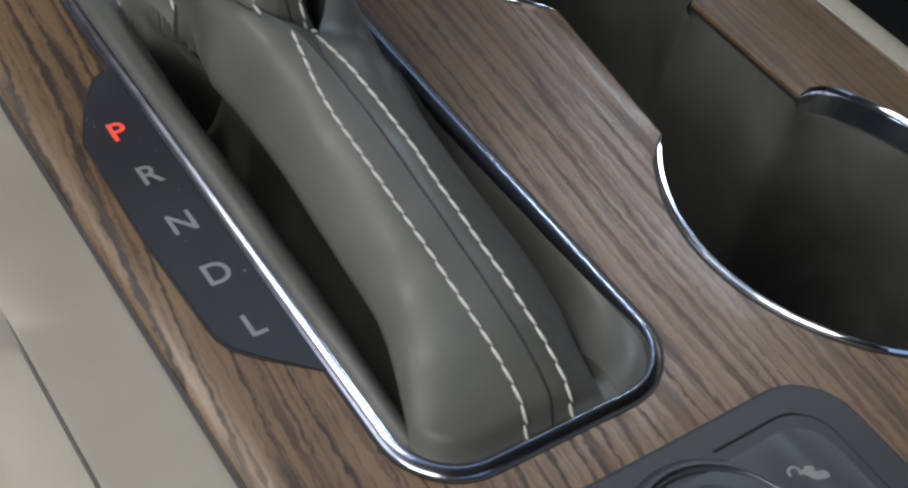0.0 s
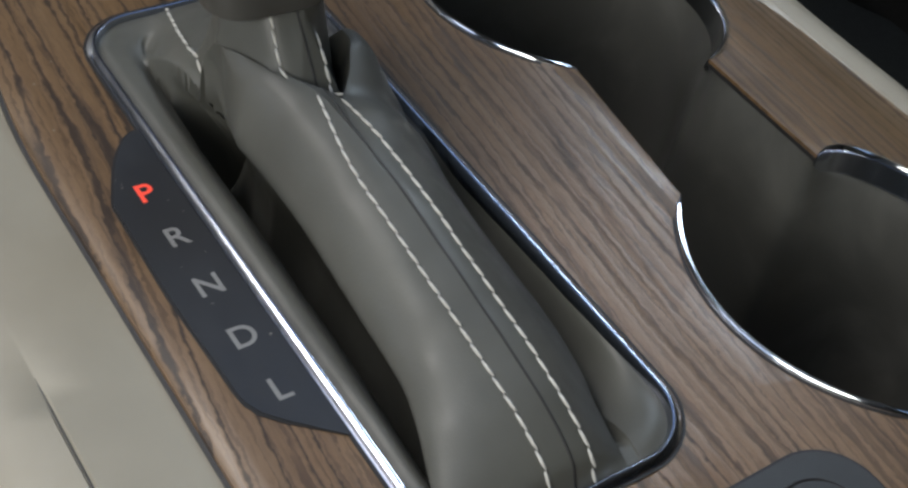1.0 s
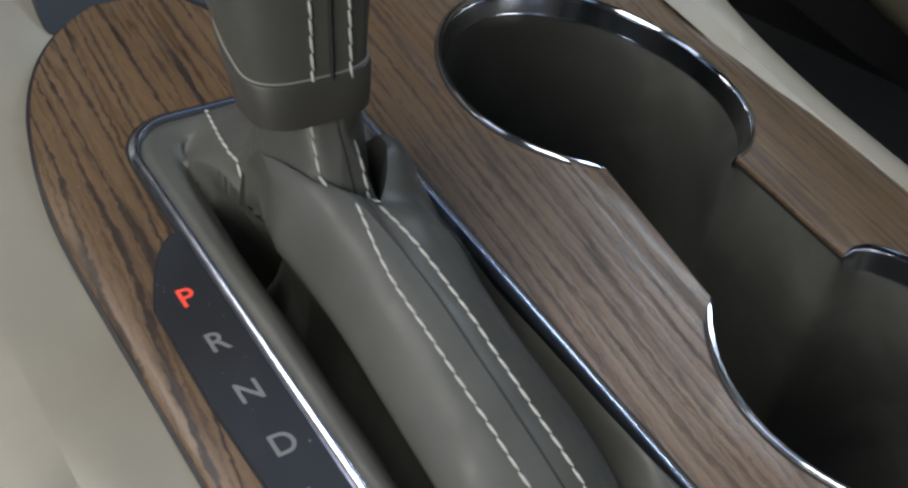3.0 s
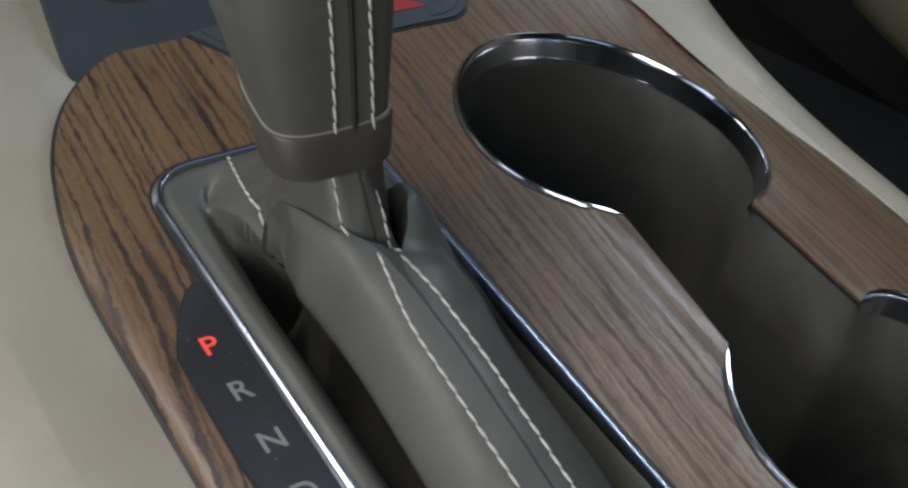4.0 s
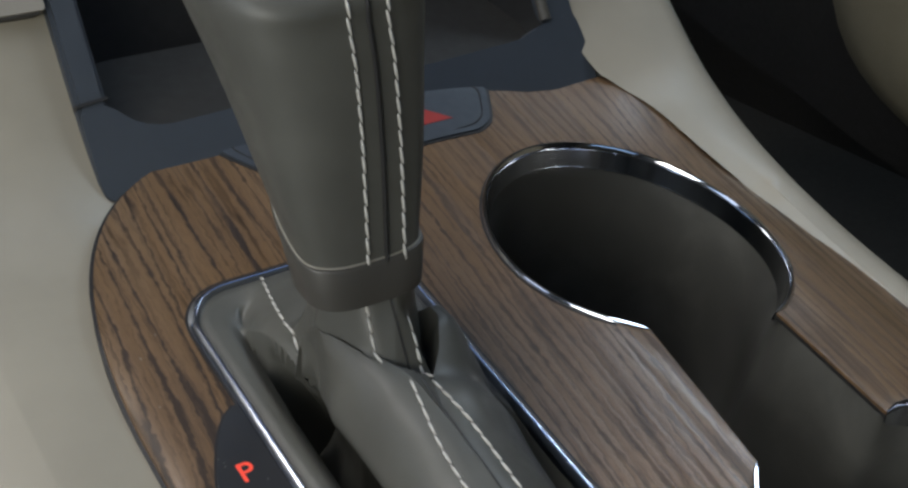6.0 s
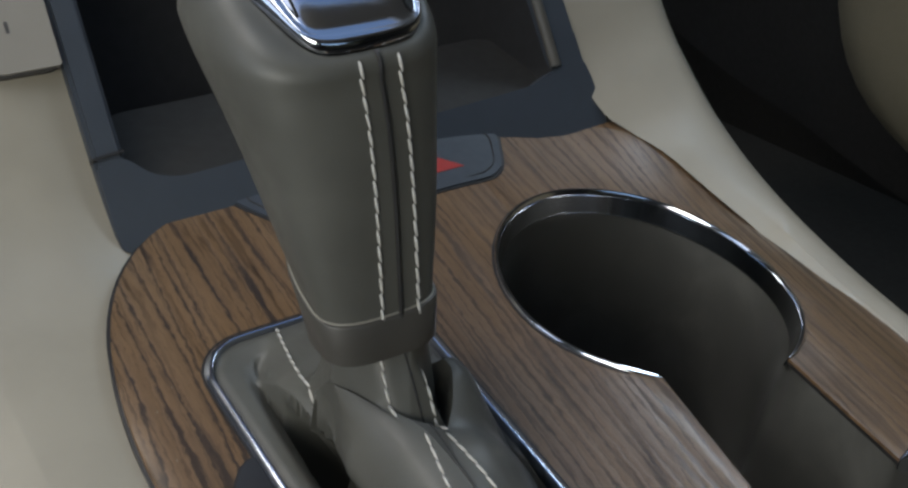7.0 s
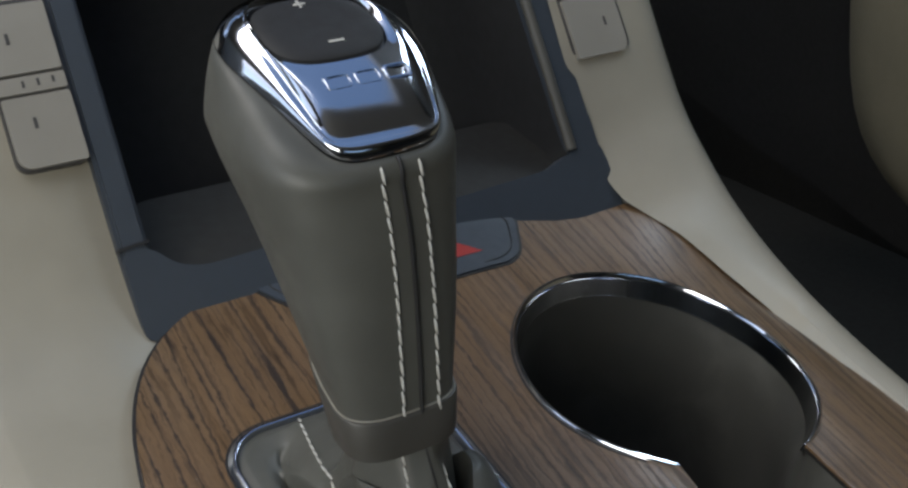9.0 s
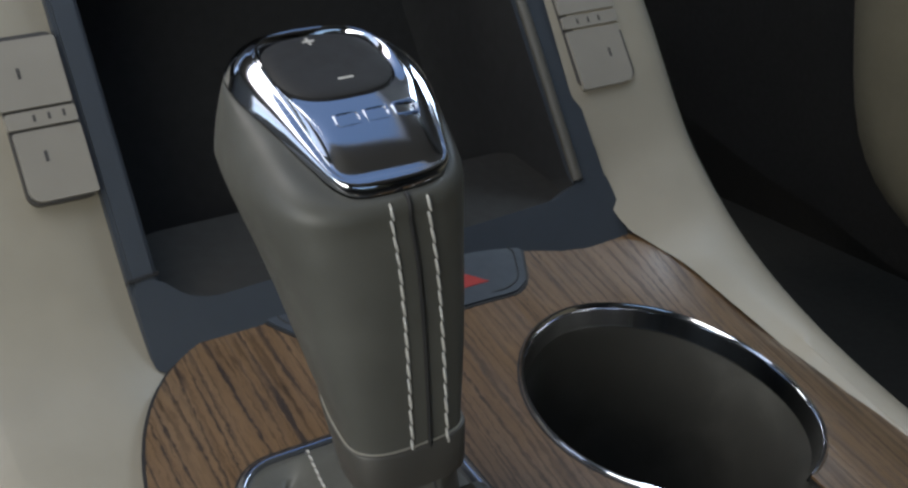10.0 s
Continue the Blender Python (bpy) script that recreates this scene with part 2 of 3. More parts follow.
LINING = plastic_material("grey_headliner", (0.30, 0.29, 0.27), 0.9, 0.5, 900.0)
RED_LIT = material("lit_red_print", (0.6, 0.05, 0.03), 0.5)
RED_LIT.node_tree.nodes["Principled BSDF"].inputs["Emission Color"].default_value = (1.0, 0.09, 0.05, 1)
RED_LIT.node_tree.nodes["Principled BSDF"].inputs["Emission Strength"].default_value = 0.42
RED = material("red_print", (0.30, 0.022, 0.016), 0.5)

# ---- cabin shell ----
def panel_wall(name, corners, mat, label, thick=0.03, hole=None):
    """A flat panel of some thickness in metres: corners in order; hole: a window in it, as shares (u0, v0, u1, v1)."""
    a, b, c, d = (Vector(p) for p in corners)
    n = (b - a).cross(d - a).normalized() * thick
    spot = lambda u, v: a + (b - a) * u + (d - a) * v + (c - b - d + a) * u * v
    us, vs = ([0, 1], [0, 1]) if not hole else ([0, hole[0], hole[2], 1], [0, hole[1], hole[3], 1])
    bm = bmesh.new()
    front = [[bm.verts.new(spot(u, v)) for v in vs] for u in us]
    back = [[bm.verts.new(spot(u, v) + n) for v in vs] for u in us]
    nu, nv = len(us) - 1, len(vs) - 1
    solid = lambda i, j: 0 <= i < nu and 0 <= j < nv and not (hole and i == 1 and j == 1)
    for i in range(nu):
        for j in range(nv):
            if not solid(i, j):
                continue
            for g, flip in ((front, 1), (back, -1)):
                bm.faces.new([g[i][j], g[i + 1][j], g[i + 1][j + 1], g[i][j + 1]][::flip])
            for di, dj, e in ((-1, 0, ((i, j), (i, j + 1))), (1, 0, ((i + 1, j), (i + 1, j + 1))), (0, -1, ((i, j), (i + 1, j))), (0, 1, ((i, j + 1), (i + 1, j + 1)))):
                if not solid(i + di, j + dj):
                    (p, q), (r, s) = e
                    bm.faces.new((front[p][q], front[r][s], back[r][s], back[p][q]))
    return tagged(part(name, bm, mat, smooth=False, local=False), label, "wall", kind="structure")


XL, XR, YB, YF, ZF, ZC = -0.70, 0.86, -1.7, 1.05, -0.32, 0.82
tagged(panel_wall("floor", [(XL, YB, ZF), (XR, YB, ZF), (XR, YF, ZF), (XL, YF, ZF)], CARPET_AND_SHADE, "dark carpeted cabin floor", -0.03), category="floor")
tagged(panel_wall("ceiling", [(XL, YB, ZC), (XR, YB, ZC), (XR, YF, ZC), (XL, YF, ZC)], LINING, "grey fabric headliner with a wide glass roof opening", 0.03, hole=(0.12, 0.53, 0.74, 0.80)), category="ceiling")
panel_wall("wall_left", [(XL, YB, ZF), (XL, YF, ZF), (XL, YF, ZC), (XL, YB, ZC)], LINING, "driver side of the cabin with its window opening", -0.04, hole=(0.40, 0.50, 0.75, 0.86))
panel_wall("wall_right", [(XR, YB, ZF), (XR, YF, ZF), (XR, YF, ZC), (XR, YB, ZC)], CARPET_AND_SHADE, "passenger side of the cabin, its shade put into a near-black colour", 0.04)
panel_wall("wall_back", [(XL, YB, ZF), (XR, YB, ZF), (XR, YB, ZC), (XL, YB, ZC)], DOORSKIN, "dark rear wall of the cabin with its window opening", 0.03, hole=(0.14, 0.62, 0.86, 0.9))
panel_wall("wall_front", [(XL, YF, ZF), (XR, YF, ZF), (XR, YF, ZC), (XL, YF, ZC)], BLACK, "dark bulkhead at the front of the cabin with the windscreen opening", -0.03, hole=(0.06, 0.72, 0.94, 0.97))


# ---- centre console ----
TRIM = [(-22, -3.0), (-17, -0.7), (-10, 0.0), (60, 0.3), (95, 1.6), (132, 3.6), (165, 2.0), (198, -3.2), (225, -8.0), (245, -13.0), (262, -20.0)]


def trim_z(x, y):
    return smooth_at(x, TRIM) + 11.0 * step(110, 180, y) * step(195, 262, x)


def cup_arc(front, off=0.0, n=56):
    """The open ring of one cup, from its left neck corner round to its right one, which curls into the neck."""
    cx, cy, r, sign, a, b = (176.5, 79.5, 57.5, 1, 36, 340) if front else (173.5, -72.0, 58.5, -1, 41, 334)
    out = []
    for k in range(n + 1):
        d = a + (b - a) * k / n
        q = r - off - (0 if front else 9.0 * max(0.0, (d - 316) / 18) ** 2)
        out.append((cx - q * math.sin(radians(d)), cy - sign * q * math.cos(radians(d))))
    return out


def cup_outline(off=0.0):
    return cup_arc(True, off) + cup_arc(False, off)[::-1]


def wood_outline():
    """Left side, round front left shoulder, front edge under the dash, right side."""
    out = [(-20.8, -220.0), (-20.8, 50.0)]
    for k in range(1, 25):
        q = radians(90 * k / 24)
        out.append((62 - 82.8 * math.cos(q) ** 0.833, 50 + 136 * math.sin(q) ** 0.833))
    out += [(110, 188.5), (150, 188.5), (185, 186.5), (207, 182), (234, 176)]
    for k in range(1, 11):
        u = k / 10
        out.append((234 + 30 * math.sin(u * math.pi / 2), 176 - 80 * u))
    out += [(264.5, -20), (264.5, -220)]
    return out[::-1]


console = thing("center_console", (118, 0, -40), "car centre console with dark wood trim and beige sides", "console")
BEZEL = (10.5, -96.0, 84.5, 112.0, 17.0)
cuts = [("x", v) for v in (-19, -17, -14, -10, 0, 90, 105, 120, 135, 150, 165, 180, 195, 208, 220, 230, 240, 248, 255, 261)] + [("y", v) for v in range(-200, 190, 30)]
bm = slab(wood_outline(), 1.3, surf=trim_z, bevel=0.55, holes=[rounded(BEZEL[0] + 1, BEZEL[1] + 1, BEZEL[2] - 1, BEZEL[3] - 1, 16), cup_outline()[::-1]], cuts=cuts)
gap_outline = [(x + (-1.1 if x < 20 else 1.1 if x > 200 else 0.0), y + (1.0 if y > 120 else 0.0)) for x, y in wood_outline()]
part("trim_gap", slab(gap_outline, 1.6, lift=-1.2, surf=trim_z, bevel=0, holes=[rounded(BEZEL[0] + 1, BEZEL[1] + 1, BEZEL[2] - 1, BEZEL[3] - 1, 16), cup_outline(0.15)[::-1]], cuts=cuts), BLACK, console)
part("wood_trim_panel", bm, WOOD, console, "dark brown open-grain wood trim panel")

# cup wells: one double well
holder = thing("cup_holder", (175, 0, -80), "double cup holder with chrome rims and a dark well", "cup holder")
def softened(points, passes, n=260):
    """The closed outline with its corners worn round."""
    p = np.array(points + points[:1], float)
    s = np.r_[0, np.cumsum(np.hypot(*np.diff(p, axis=0).T))]
    q = np.linspace(0, s[-1], n, endpoint=False)
    p = np.stack([np.interp(q, s, p[:, 0]), np.interp(q, s, p[:, 1])], 1)
    for _ in range(passes):
        p = 0.5 * p + 0.25 * (np.roll(p, 1, 0) + np.roll(p, -1, 0))
    return [tuple(r) for r in p]


rings = []
for off, z, passes in ((-0.8, -2.2, 2), (0.2, -4.5, 3), (1.4, -8.5, 8), (3.2, -16, 14), (4.2, -40, 18), (6.5, -105, 24), (10.0, -117, 30), (17.0, -121, 40), (32.0, -121.5, 30)):
    rings.append([(x, y, z + (trim_z(x, y) if z > -30 else 0)) for x, y in softened(cup_outline(off), passes)])
well = part("cup_well", loft(rings, cap=(False, True)), CUP, holder, "dark grey-brown moulded plastic well")
part("mould_line", tube([(219 - 0.06 * k, -40 - 0.35 * k, -38.0 - 5.0 * k) for k in range(11)], 0.3), BLACK, well)
for front in (True, False):
    arcs = []
    for off, z in ((-1.3, -0.8), (-1.25, 0.6), (-0.7, 1.25), (0.2, 1.25), (0.7, 0.5), (1.3, -1.5), (2.4, -8.0), (2.6, -8.6), (2.0, -9.5), (0.5, -8.0), (-0.3, -1.0)):
        arcs.append([(x, y, z + trim_z(x, y)) for x, y in cup_arc(front, off)])
    slices = [[Vector(p) for p in r] for r in zip(*arcs)]
    for k, f in ((0, 0.35), (1, 0.8), (2, 0.95), (-1, 0.4), (-2, 0.85), (-3, 0.97)):
        core = (slices[k][2] + slices[k][4]) / 2 - Vector((0, 0, 1.2))
        slices[k] = [core + (p - core) * f for p in slices[k]]
    part("cup_rim", loft(slices, closed=True, cap=(True, True)), CHROME, holder, "polished chrome rim")
    gap = [[(x, y, z + trim_z(x, y)) for x, y in cup_arc(front, off)[2:-6]] for off, z in ((-2.1, -0.6), (-2.0, 0.12), (-1.2, 0.2), (-1.2, -0.6))]
    part("rim_gap", loft([list(r) for r in zip(*gap)], closed=True, cap=(True, True)), BLACK, holder)

# beige sides: flat along the trim, then sweeping up to the centre stack
def left_sweep(y):
    return smooth_at(y, [(-230, -4), (60, -4), (120, -4.5), (150, -4), (172, 1), (190, 11), (210, 28), (260, 78), (330, 148)])


def right_sweep(y):
    return smooth_at(y, [(-230, -20), (40, -20), (90, -17), (130, -10), (160, 0), (185, 13), (208, 29), (250, 72), (330, 148)])


def side_panel(xs, sweep, y0=-230, y1=300):
    rows = []
    for y in np.linspace(y0, y1, 90):
        rows.append([(x(y) if callable(x) else x, y, sweep(y) + (d(y) if callable(d) else d)) for x, d in xs])
    return loft(rows, closed=False)


left_xs = [(14, -8), (0, -3.0), (-10, -1.5), (-18, -1.0), (-26, 0), (-36, 1.2), (-46.8, 1.6), (-47.3, lambda y: 1.55 - 0.65 * (1 - step(-30, 12, y))), (-47.9, lambda y: 1.5 - 0.6 * (1 - step(-30, 12, y))), (-48.4, 1.4), (-58, 0.5), (-66, -2.5), (-74, -9), (-79, -20), (-82, -60), (-84, -250)]
part("side_panel", side_panel(left_xs, left_sweep), BEIGE, console, "smooth beige plastic side panel")
part("panel_seam", tube([(-47.6, y, left_sweep(y) + 1.0) for y in np.linspace(-225, 9, 60)], 0.26), BAR, console)
right_in = lambda y: smooth_at(y, [(20, 261), (96, 259.5), (130, 253), (152, 246), (169, 239), (177, 233.5), (198, 229.5), (230, 229.5), (260, 231)])
dip = lambda y: 6.5 * step(145, 176, y) * (1 - step(194, 222, y))
right_xs = [(lambda y: right_in(y) - 4, lambda y: -1.2 - dip(y)), (lambda y: right_in(y) + 5, lambda y: 0.3 - 0.85 * dip(y)), (lambda y: 0.5 * right_in(y) + 135, lambda y: 0.5 - 0.45 * dip(y)), (272, 0.3), (279, -1.8), (284, -6), (287, -14), (289, -60), (290, -260)]
part("side_panel", side_panel(right_xs, right_sweep), BEIGE, console, "beige plastic side panel with a rounded shoulder")

# chrome frame round the shifter boot
def bezel_ring(grow, z):
    x0, y0, x1, y1, r = BEZEL
    return [(x, y, z + trim_z(x, y)) for x, y in rounded(x0 - grow, y0 - grow, x1 + grow, y1 + grow, r + grow, 14)]


part("boot_frame", loft([bezel_ring(g, z) for g, z in ((1.9, -1.0), (1.9, 0.4), (1.6, 0.8), (0.0, 1.8), (-0.5, 1.95), (-0.9, 1.8), (-1.5, 0.6), (-1.7, -5))]), SATIN, console, "slim polished chrome frame round the boot")
part("boot_frame_gap", loft([bezel_ring(g, z) for g, z in ((2.6, -1.0), (2.6, 0.35), (1.2, 0.35), (1.2, -1.0))]), BLACK, console)


# selector plate with its letters
selector = thing("selector_panel", (0, 0, 0), "matt black gear selector panel with printed letters", "gear indicator")
def letter(ch, size, place, mat, parent, lift=0.12):
    cu = bpy.data.curves.new("letter", "FONT")
    cu.body, cu.size, cu.extrude, cu.offset, cu.align_x, cu.align_y = ch, size, 0.06, size * 0.012, "CENTER", "CENTER"
    ob = bpy.data.objects.new("letter", cu)
    me = bpy.data.meshes.new_from_object(ob)
    bm = bmesh.new()
    bm.from_mesh(me)
    bm.transform(Matrix.Translation((place[0], place[1], place[2] + lift)))
    bpy.data.objects.remove(ob)
    return part("letter", bm, mat, parent, "glowing red letter" if mat is RED_LIT else "pale grey printed letter", smooth=False)


def plate_outline():
    out = [(8.6, -57.0), (8.6, 62.0)]
    for k in range(1, 13):
        u = k / 12
        out.append((8.6 - 18.2 * u, 62 - 26 * u**1.8))
    out += [(-10.4, 0), (-9.3, -34), (-8.8, -37.5), (-7.0, -41.5), (-3, -46)]
    return out


plate = part("selector_plate", slab(plate_outline()[::-1], 1.5, 0.7, trim_z, 0.35), PLATE, selector, "matt black gear selector plate")
part("plate_gap", slab([(x + (-0.7 if x < 8 else 0.6), y * 1.008) for x, y in plate_outline()][::-1], 1.5, 0.25, trim_z, 0), BLACK, selector)
for ch, x, y in (("P", -0.4, 36.6), ("R", 0.0, 18.4), ("N", 0.0, -0.6), ("D", 0.0, -19.4), ("L", 0.2, -37.6)):
    letter(ch, 9.8, (x, y, 0.65), RED_LIT if ch == "P" else GLYPH, plate)

# a few specks of dust on the selector plate and the wood round it
bm = bmesh.new()
for x, y, r in ((6.2, -21.4, 0.42), (-5.6, 44.5, 0.22), (-4.6, 42.6, 0.2), (-5.0, 41.2, 0.25), (3.8, 32.0, 0.2), (4.2, 10.5, 0.18), (-2.0, -6.4, 0.25), (5.6, 26.5, 0.2), (-3.4, 8.0, 0.16), (-9.5, 92.0, 0.35), (-12.0, 71.0, 0.3), (-1.5, 100.0, 0.28)):
    z = 0.82 if -10 < x < 8 and y < 60 else 0.1
    bmesh.ops.create_icosphere(bm, subdivisions=1, radius=r, matrix=Matrix.Translation((x, y, z + trim_z(x, y))) @ Matrix.Diagonal((1, 0.8, 0.3, 1)))
tagged(part("dust", bm, HEM), "pale specks of dust on the selector panel and the wood", "dust", kind="stuff")

# rear switch panel with its round control
controls = thing("control_panel", (55, -160, 0), "matt dark grey control panel with a rotary dial", "control panel")
switch = part("switch_panel", slab(rounded(-2, -215, 112.5, -111.5, 15), 3, 1.0, trim_z, 0.8), SWITCHES, controls, "matt dark grey control panel")
part("switch_panel_gap", slab(rounded(-3, -216, 113.4, -110.6, 15.8), 3, 0.4, trim_z, 0), BLACK, controls)
corner = [(x, -117.9) for x in np.linspace(74.8, 94, 10)] + [(94 + 10.5 * math.sin(radians(a)), -128.4 + 10.5 * math.cos(radians(a))) for a in range(10, 91, 10)] + [(104.5, y) for y in range(-140, -211, -10)]
part("groove", tube([(x, y, trim_z(x, y) + 1.0) for x, y in corner[:14]], 0.42), BLACK, switch)
part("groove", tube([(x, y, trim_z(x, y) + 0.95) for x, y in corner[13:]], 0.3), BLACK, switch)
part("raised_field", slab(rounded(14, -207, 101.5, -121.5, 10), 0.5, 1.35, trim_z, 0.3), SWITCHES, switch)
dial = part("dial", loft([[(61 + r * math.cos(a), -139.5 + r * math.sin(a), z) for a in ANG] for r, z in ((24.5, 1.2), (23.4, 2.0), (22.2, 2.4), (20.4, 2.2), (19.6, 0.9), (17.4, 0.8), (16.6, 1.9), (15.4, 2.3), (4, 2.2))], cap=(False, True)), SWITCHES, switch, "round rotary control")
part("dial_ring", tube([(61 + 21.4 * math.cos(a), -139.5 + 21.4 * math.sin(a), 2.3) for a in ANG], 0.5, loop=True), SATIN, dial, "thin satin chrome ring")
hook = [(87.4 + 1.5 * math.cos(radians(a)), -131.6 + 1.3 * math.sin(radians(a)), trim_z(87, -131) + 1.45) for a in range(-60, 205, 20)]
part("symbol", tube(hook, 0.38, flat=0.4), GLYPH, switch, "pale printed pictogram")
for x, y, w, h in ((90.6, -133.6, 1.9, 1.6), (92.0, -135.4, 2.3, 1.2), (91.2, -132.4, 1.2, 0.8), (93.4, -135.0, 1.0, 0.8)):
    part("symbol", slab([(x + w * math.cos(a + 0.5), y + h * math.sin(a - 0.2)) for a in ANG[::6]], 0.15, 1.55, trim_z, 0, cuts=()), GLYPH, switch, "pale printed pictogram")

warning = thing("warning_switch", (115, 170, 0), "dark switch pad with a red warning triangle", "switch")
# pad with the red warning triangle at the front of the trim
def pad_outline(grow):
    """Wider at the front edge than at the back."""
    out = []
    for x, y in rounded(72 - grow, 153.5 - grow, 160 + grow, 187 + grow * 0.3, 9, 6):
        out.append((116 + (x - 116) * (1 + 0.42 * (y - 153.5) / 33.5), y))
    return out


pad = part("warning_pad", slab(pad_outline(0), 3, 1.1, trim_z, 0.8), NAVY, warning, "dark blue-grey switch pad in the trim")
part("pad_gap", slab(pad_outline(1.2), 3, 0.35, trim_z, 0), BLACK, warning)
part("pad_groove", tube([(x, y, 1.2 + trim_z(x, y)) for x, y in pad_outline(-3)], 0.35, loop=True), BLACK, pad)
part("triangle", slab([(130, 163), (147.5, 163.5), (137.5, 175)], 0.2, 1.35, trim_z, 0), RED, pad, "red warning triangle")

# ---- gear shifter ----
shifter = thing("gear_shifter", (46, 10, 0), "automatic gear shifter with grey leather grip, stitched boot and chrome cap", "gear shifter")
RIDGE = [(-97, 0.0), (-95, 2.8), (-89, 9.0), (-78, 13.9), (-66, 16.9), (-51, 19.6), (-35, 22.4), (-13, 26.0), (3, 28.0), (18, 29.2), (28, 29.8), (36, 30.6), (44, 31.6), (52, 32.2), (58, 32.0), (62, 27.5), (67, 18), (72, 7), (78, -1.5), (84, -2.0), (97, -1), (120, 0)]
SHOULDER = [(-200, 0.0), (-97, 0.0), (-95, 2.8), (-89, 9.0), (-78, 13.9), (-66, 16.9), (-51, 19.6), (-35, 22.4), (-13, 26.0), (3, 27.0), (18, 25.6), (28, 24.0), (36, 26.5), (43, 29.0), (47, 28.8), (55, 27.5), (65, 25), (75, 20), (85, 11), (95, 3), (104, 0), (120, 0)]
LIP = [(-97, 17.5), (-80, 19.5), (-59, 21), (-29, 22.5), (2, 23.0), (33, 23.4), (54, 23.6), (76, 24.4), (97, 25.5), (112, 28)]

def rect_depth(x, y):
    """How far a point lies inside the chrome frame."""
    x0, y0, x1, y1, r = BEZEL
    cx, cy, hx, hy = (x0 + x1) / 2, (y0 + y1) / 2, (x1 - x0) / 2 - r, (y1 - y0) / 2 - r
    qx, qy = abs(x - cx) - hx, abs(y - cy) - hy
    return r - (math.hypot(max(qx, 0), max(qy, 0)) + min(max(qx, qy), 0))


def soft_max(a, b, k):
    """The higher of two heights, with a rounded inner corner of size k."""
    h = max(k - abs(a - b), 0.0) / k
    return max(a, b) + h * h * k / 4


# cross-sections of the boot from its folds to the crest: (share of the way, offset, height, is height a share of the crest)
LEFT_FOLD = [(0.0, 0.0, -5.0, 0), (0.07, 1.0, -14, 0), (0.15, 1.6, -52, 0), (0.22, 20, -60, 0), (0.29, 25, -26, 0), (0.35, 20, -7, 0), (0.41, 7.4, 0.12, 1), (0.47, 3.6, 0.24, 1), (0.54, 2.4, 0.40, 1), (0.62, 4.2, 0.60, 1), (0.71, 8.2, 0.79, 1), (0.82, 13.6, 0.925, 1)]
MID = [(4, 45.5), (16, 44.5), (26, 43.5), (34, 40), (42, 36), (50, 32.2), (58, 28.8), (62, 30), (67, 34), (74, 38), (84, 41), (96, 44)]
MID_RIGHT = [(4, 46.5), (16, 48), (25, 51), (30, 54.5), (36, 59.5), (42, 63), (48, 65.8), (58, 65), (70, 60), (96, 50)]


def fold(u, edge, mid, top, depth, rows, narrow=1.0):
    """A point of a cross-section between a fold's lip (u = 0) and the crest (u = 1)."""
    us = [r[0] for r in rows] + [0.9, 1.0]
    full, wall = 24.0, 10.0
    k = narrow * max(0.6, min(1.0, (mid - edge) / full))
    xs = []
    for r in rows:
        xs.append(edge + r[1] * k if not r[3] else edge + wall * k + (mid - edge - wall * k) * (r[1] - wall) / (full - wall))
    xs += [xs[-1] + 0.52 * (mid - xs[-1]), mid]
    zs = [r[2] * (top if r[3] else depth) for r in rows] + [0.985 * top, top]
    return smooth_at(u, list(zip(us, xs))), smooth_at(u, list(zip(us, zs)))


RIGHT = [(-97, 66), (-78, 70), (-66, 74.5), (-48, 78), (-27, 80), (0, 81.5), (30, 82), (70, 79), (112, 74)]
FOOT = [(-97, 62), (-78, 66.5), (-66, 70.5), (-50, 73.5), (-30, 75), (-10, 76.6), (8, 78.6), (24, 81.2), (60, 79), (112, 73)]
SHEET = [(30, 27.5), (57, 27.2), (72, 26.4), (83, 25.4), (92, 24.2), (100, 21.5), (112, 14)]
PANEL_SEAM = [(57, 28.4), (62, 28.8), (77, 30.8), (83, 31.8), (90, 33.6), (103, 37.0), (111, 39.4)]
PANEL_Z = [(50, 8.0), (57, 9.5), (66, 12.0), (74, 12.8), (82, 11.6), (90, 8.8), (103, 4.6), (112, 2.0)]


CREASE = [(20, 72), (24, 64), (26.5, 59), (30, 50.5), (34, 42), (38.2, 34.6), (44, 31), (52, 28.5), (60, 27)]


def neck_z(x, y):
    """The leather that hangs from the collar: straight at the back, steep at the sides, flaring to the front."""
    dx, dy = x - 41.4, y - 55.3
    e = (abs(dx / (13.4 - 3.2 * step(50, 60, y) if dx < 0 else 16.4)) ** 2.6 + abs(dy / 11.0) ** 2.6) ** (1 / 2.6)
    d = math.hypot(dx, dy) * max(0.0, 1 - 1 / max(e, 1e-3))
    turn = math.atan2(dy, dx)
    side = 44.0 - (1.5 + (12.0 if dx < 0 else 3.4) * step(0.45, 0.9, abs(math.cos(turn)))) * d
    front = 44.0 - 52.0 * (1 - math.exp(-d / 8.0))
    z = side + (front - side) * step(0.35, 0.95, math.sin(turn))
    # under the crease it tucks in behind the body
    tuck = smooth_at(x, [(24, 30.0), (26, 29.5), (34, 27.0), (38, 26.0), (46, 24.4), (52, 23.2), (60, 22)]) + 1.3 * (y - smooth_at(x, CREASE))
    return min(46.0, z, tuck)


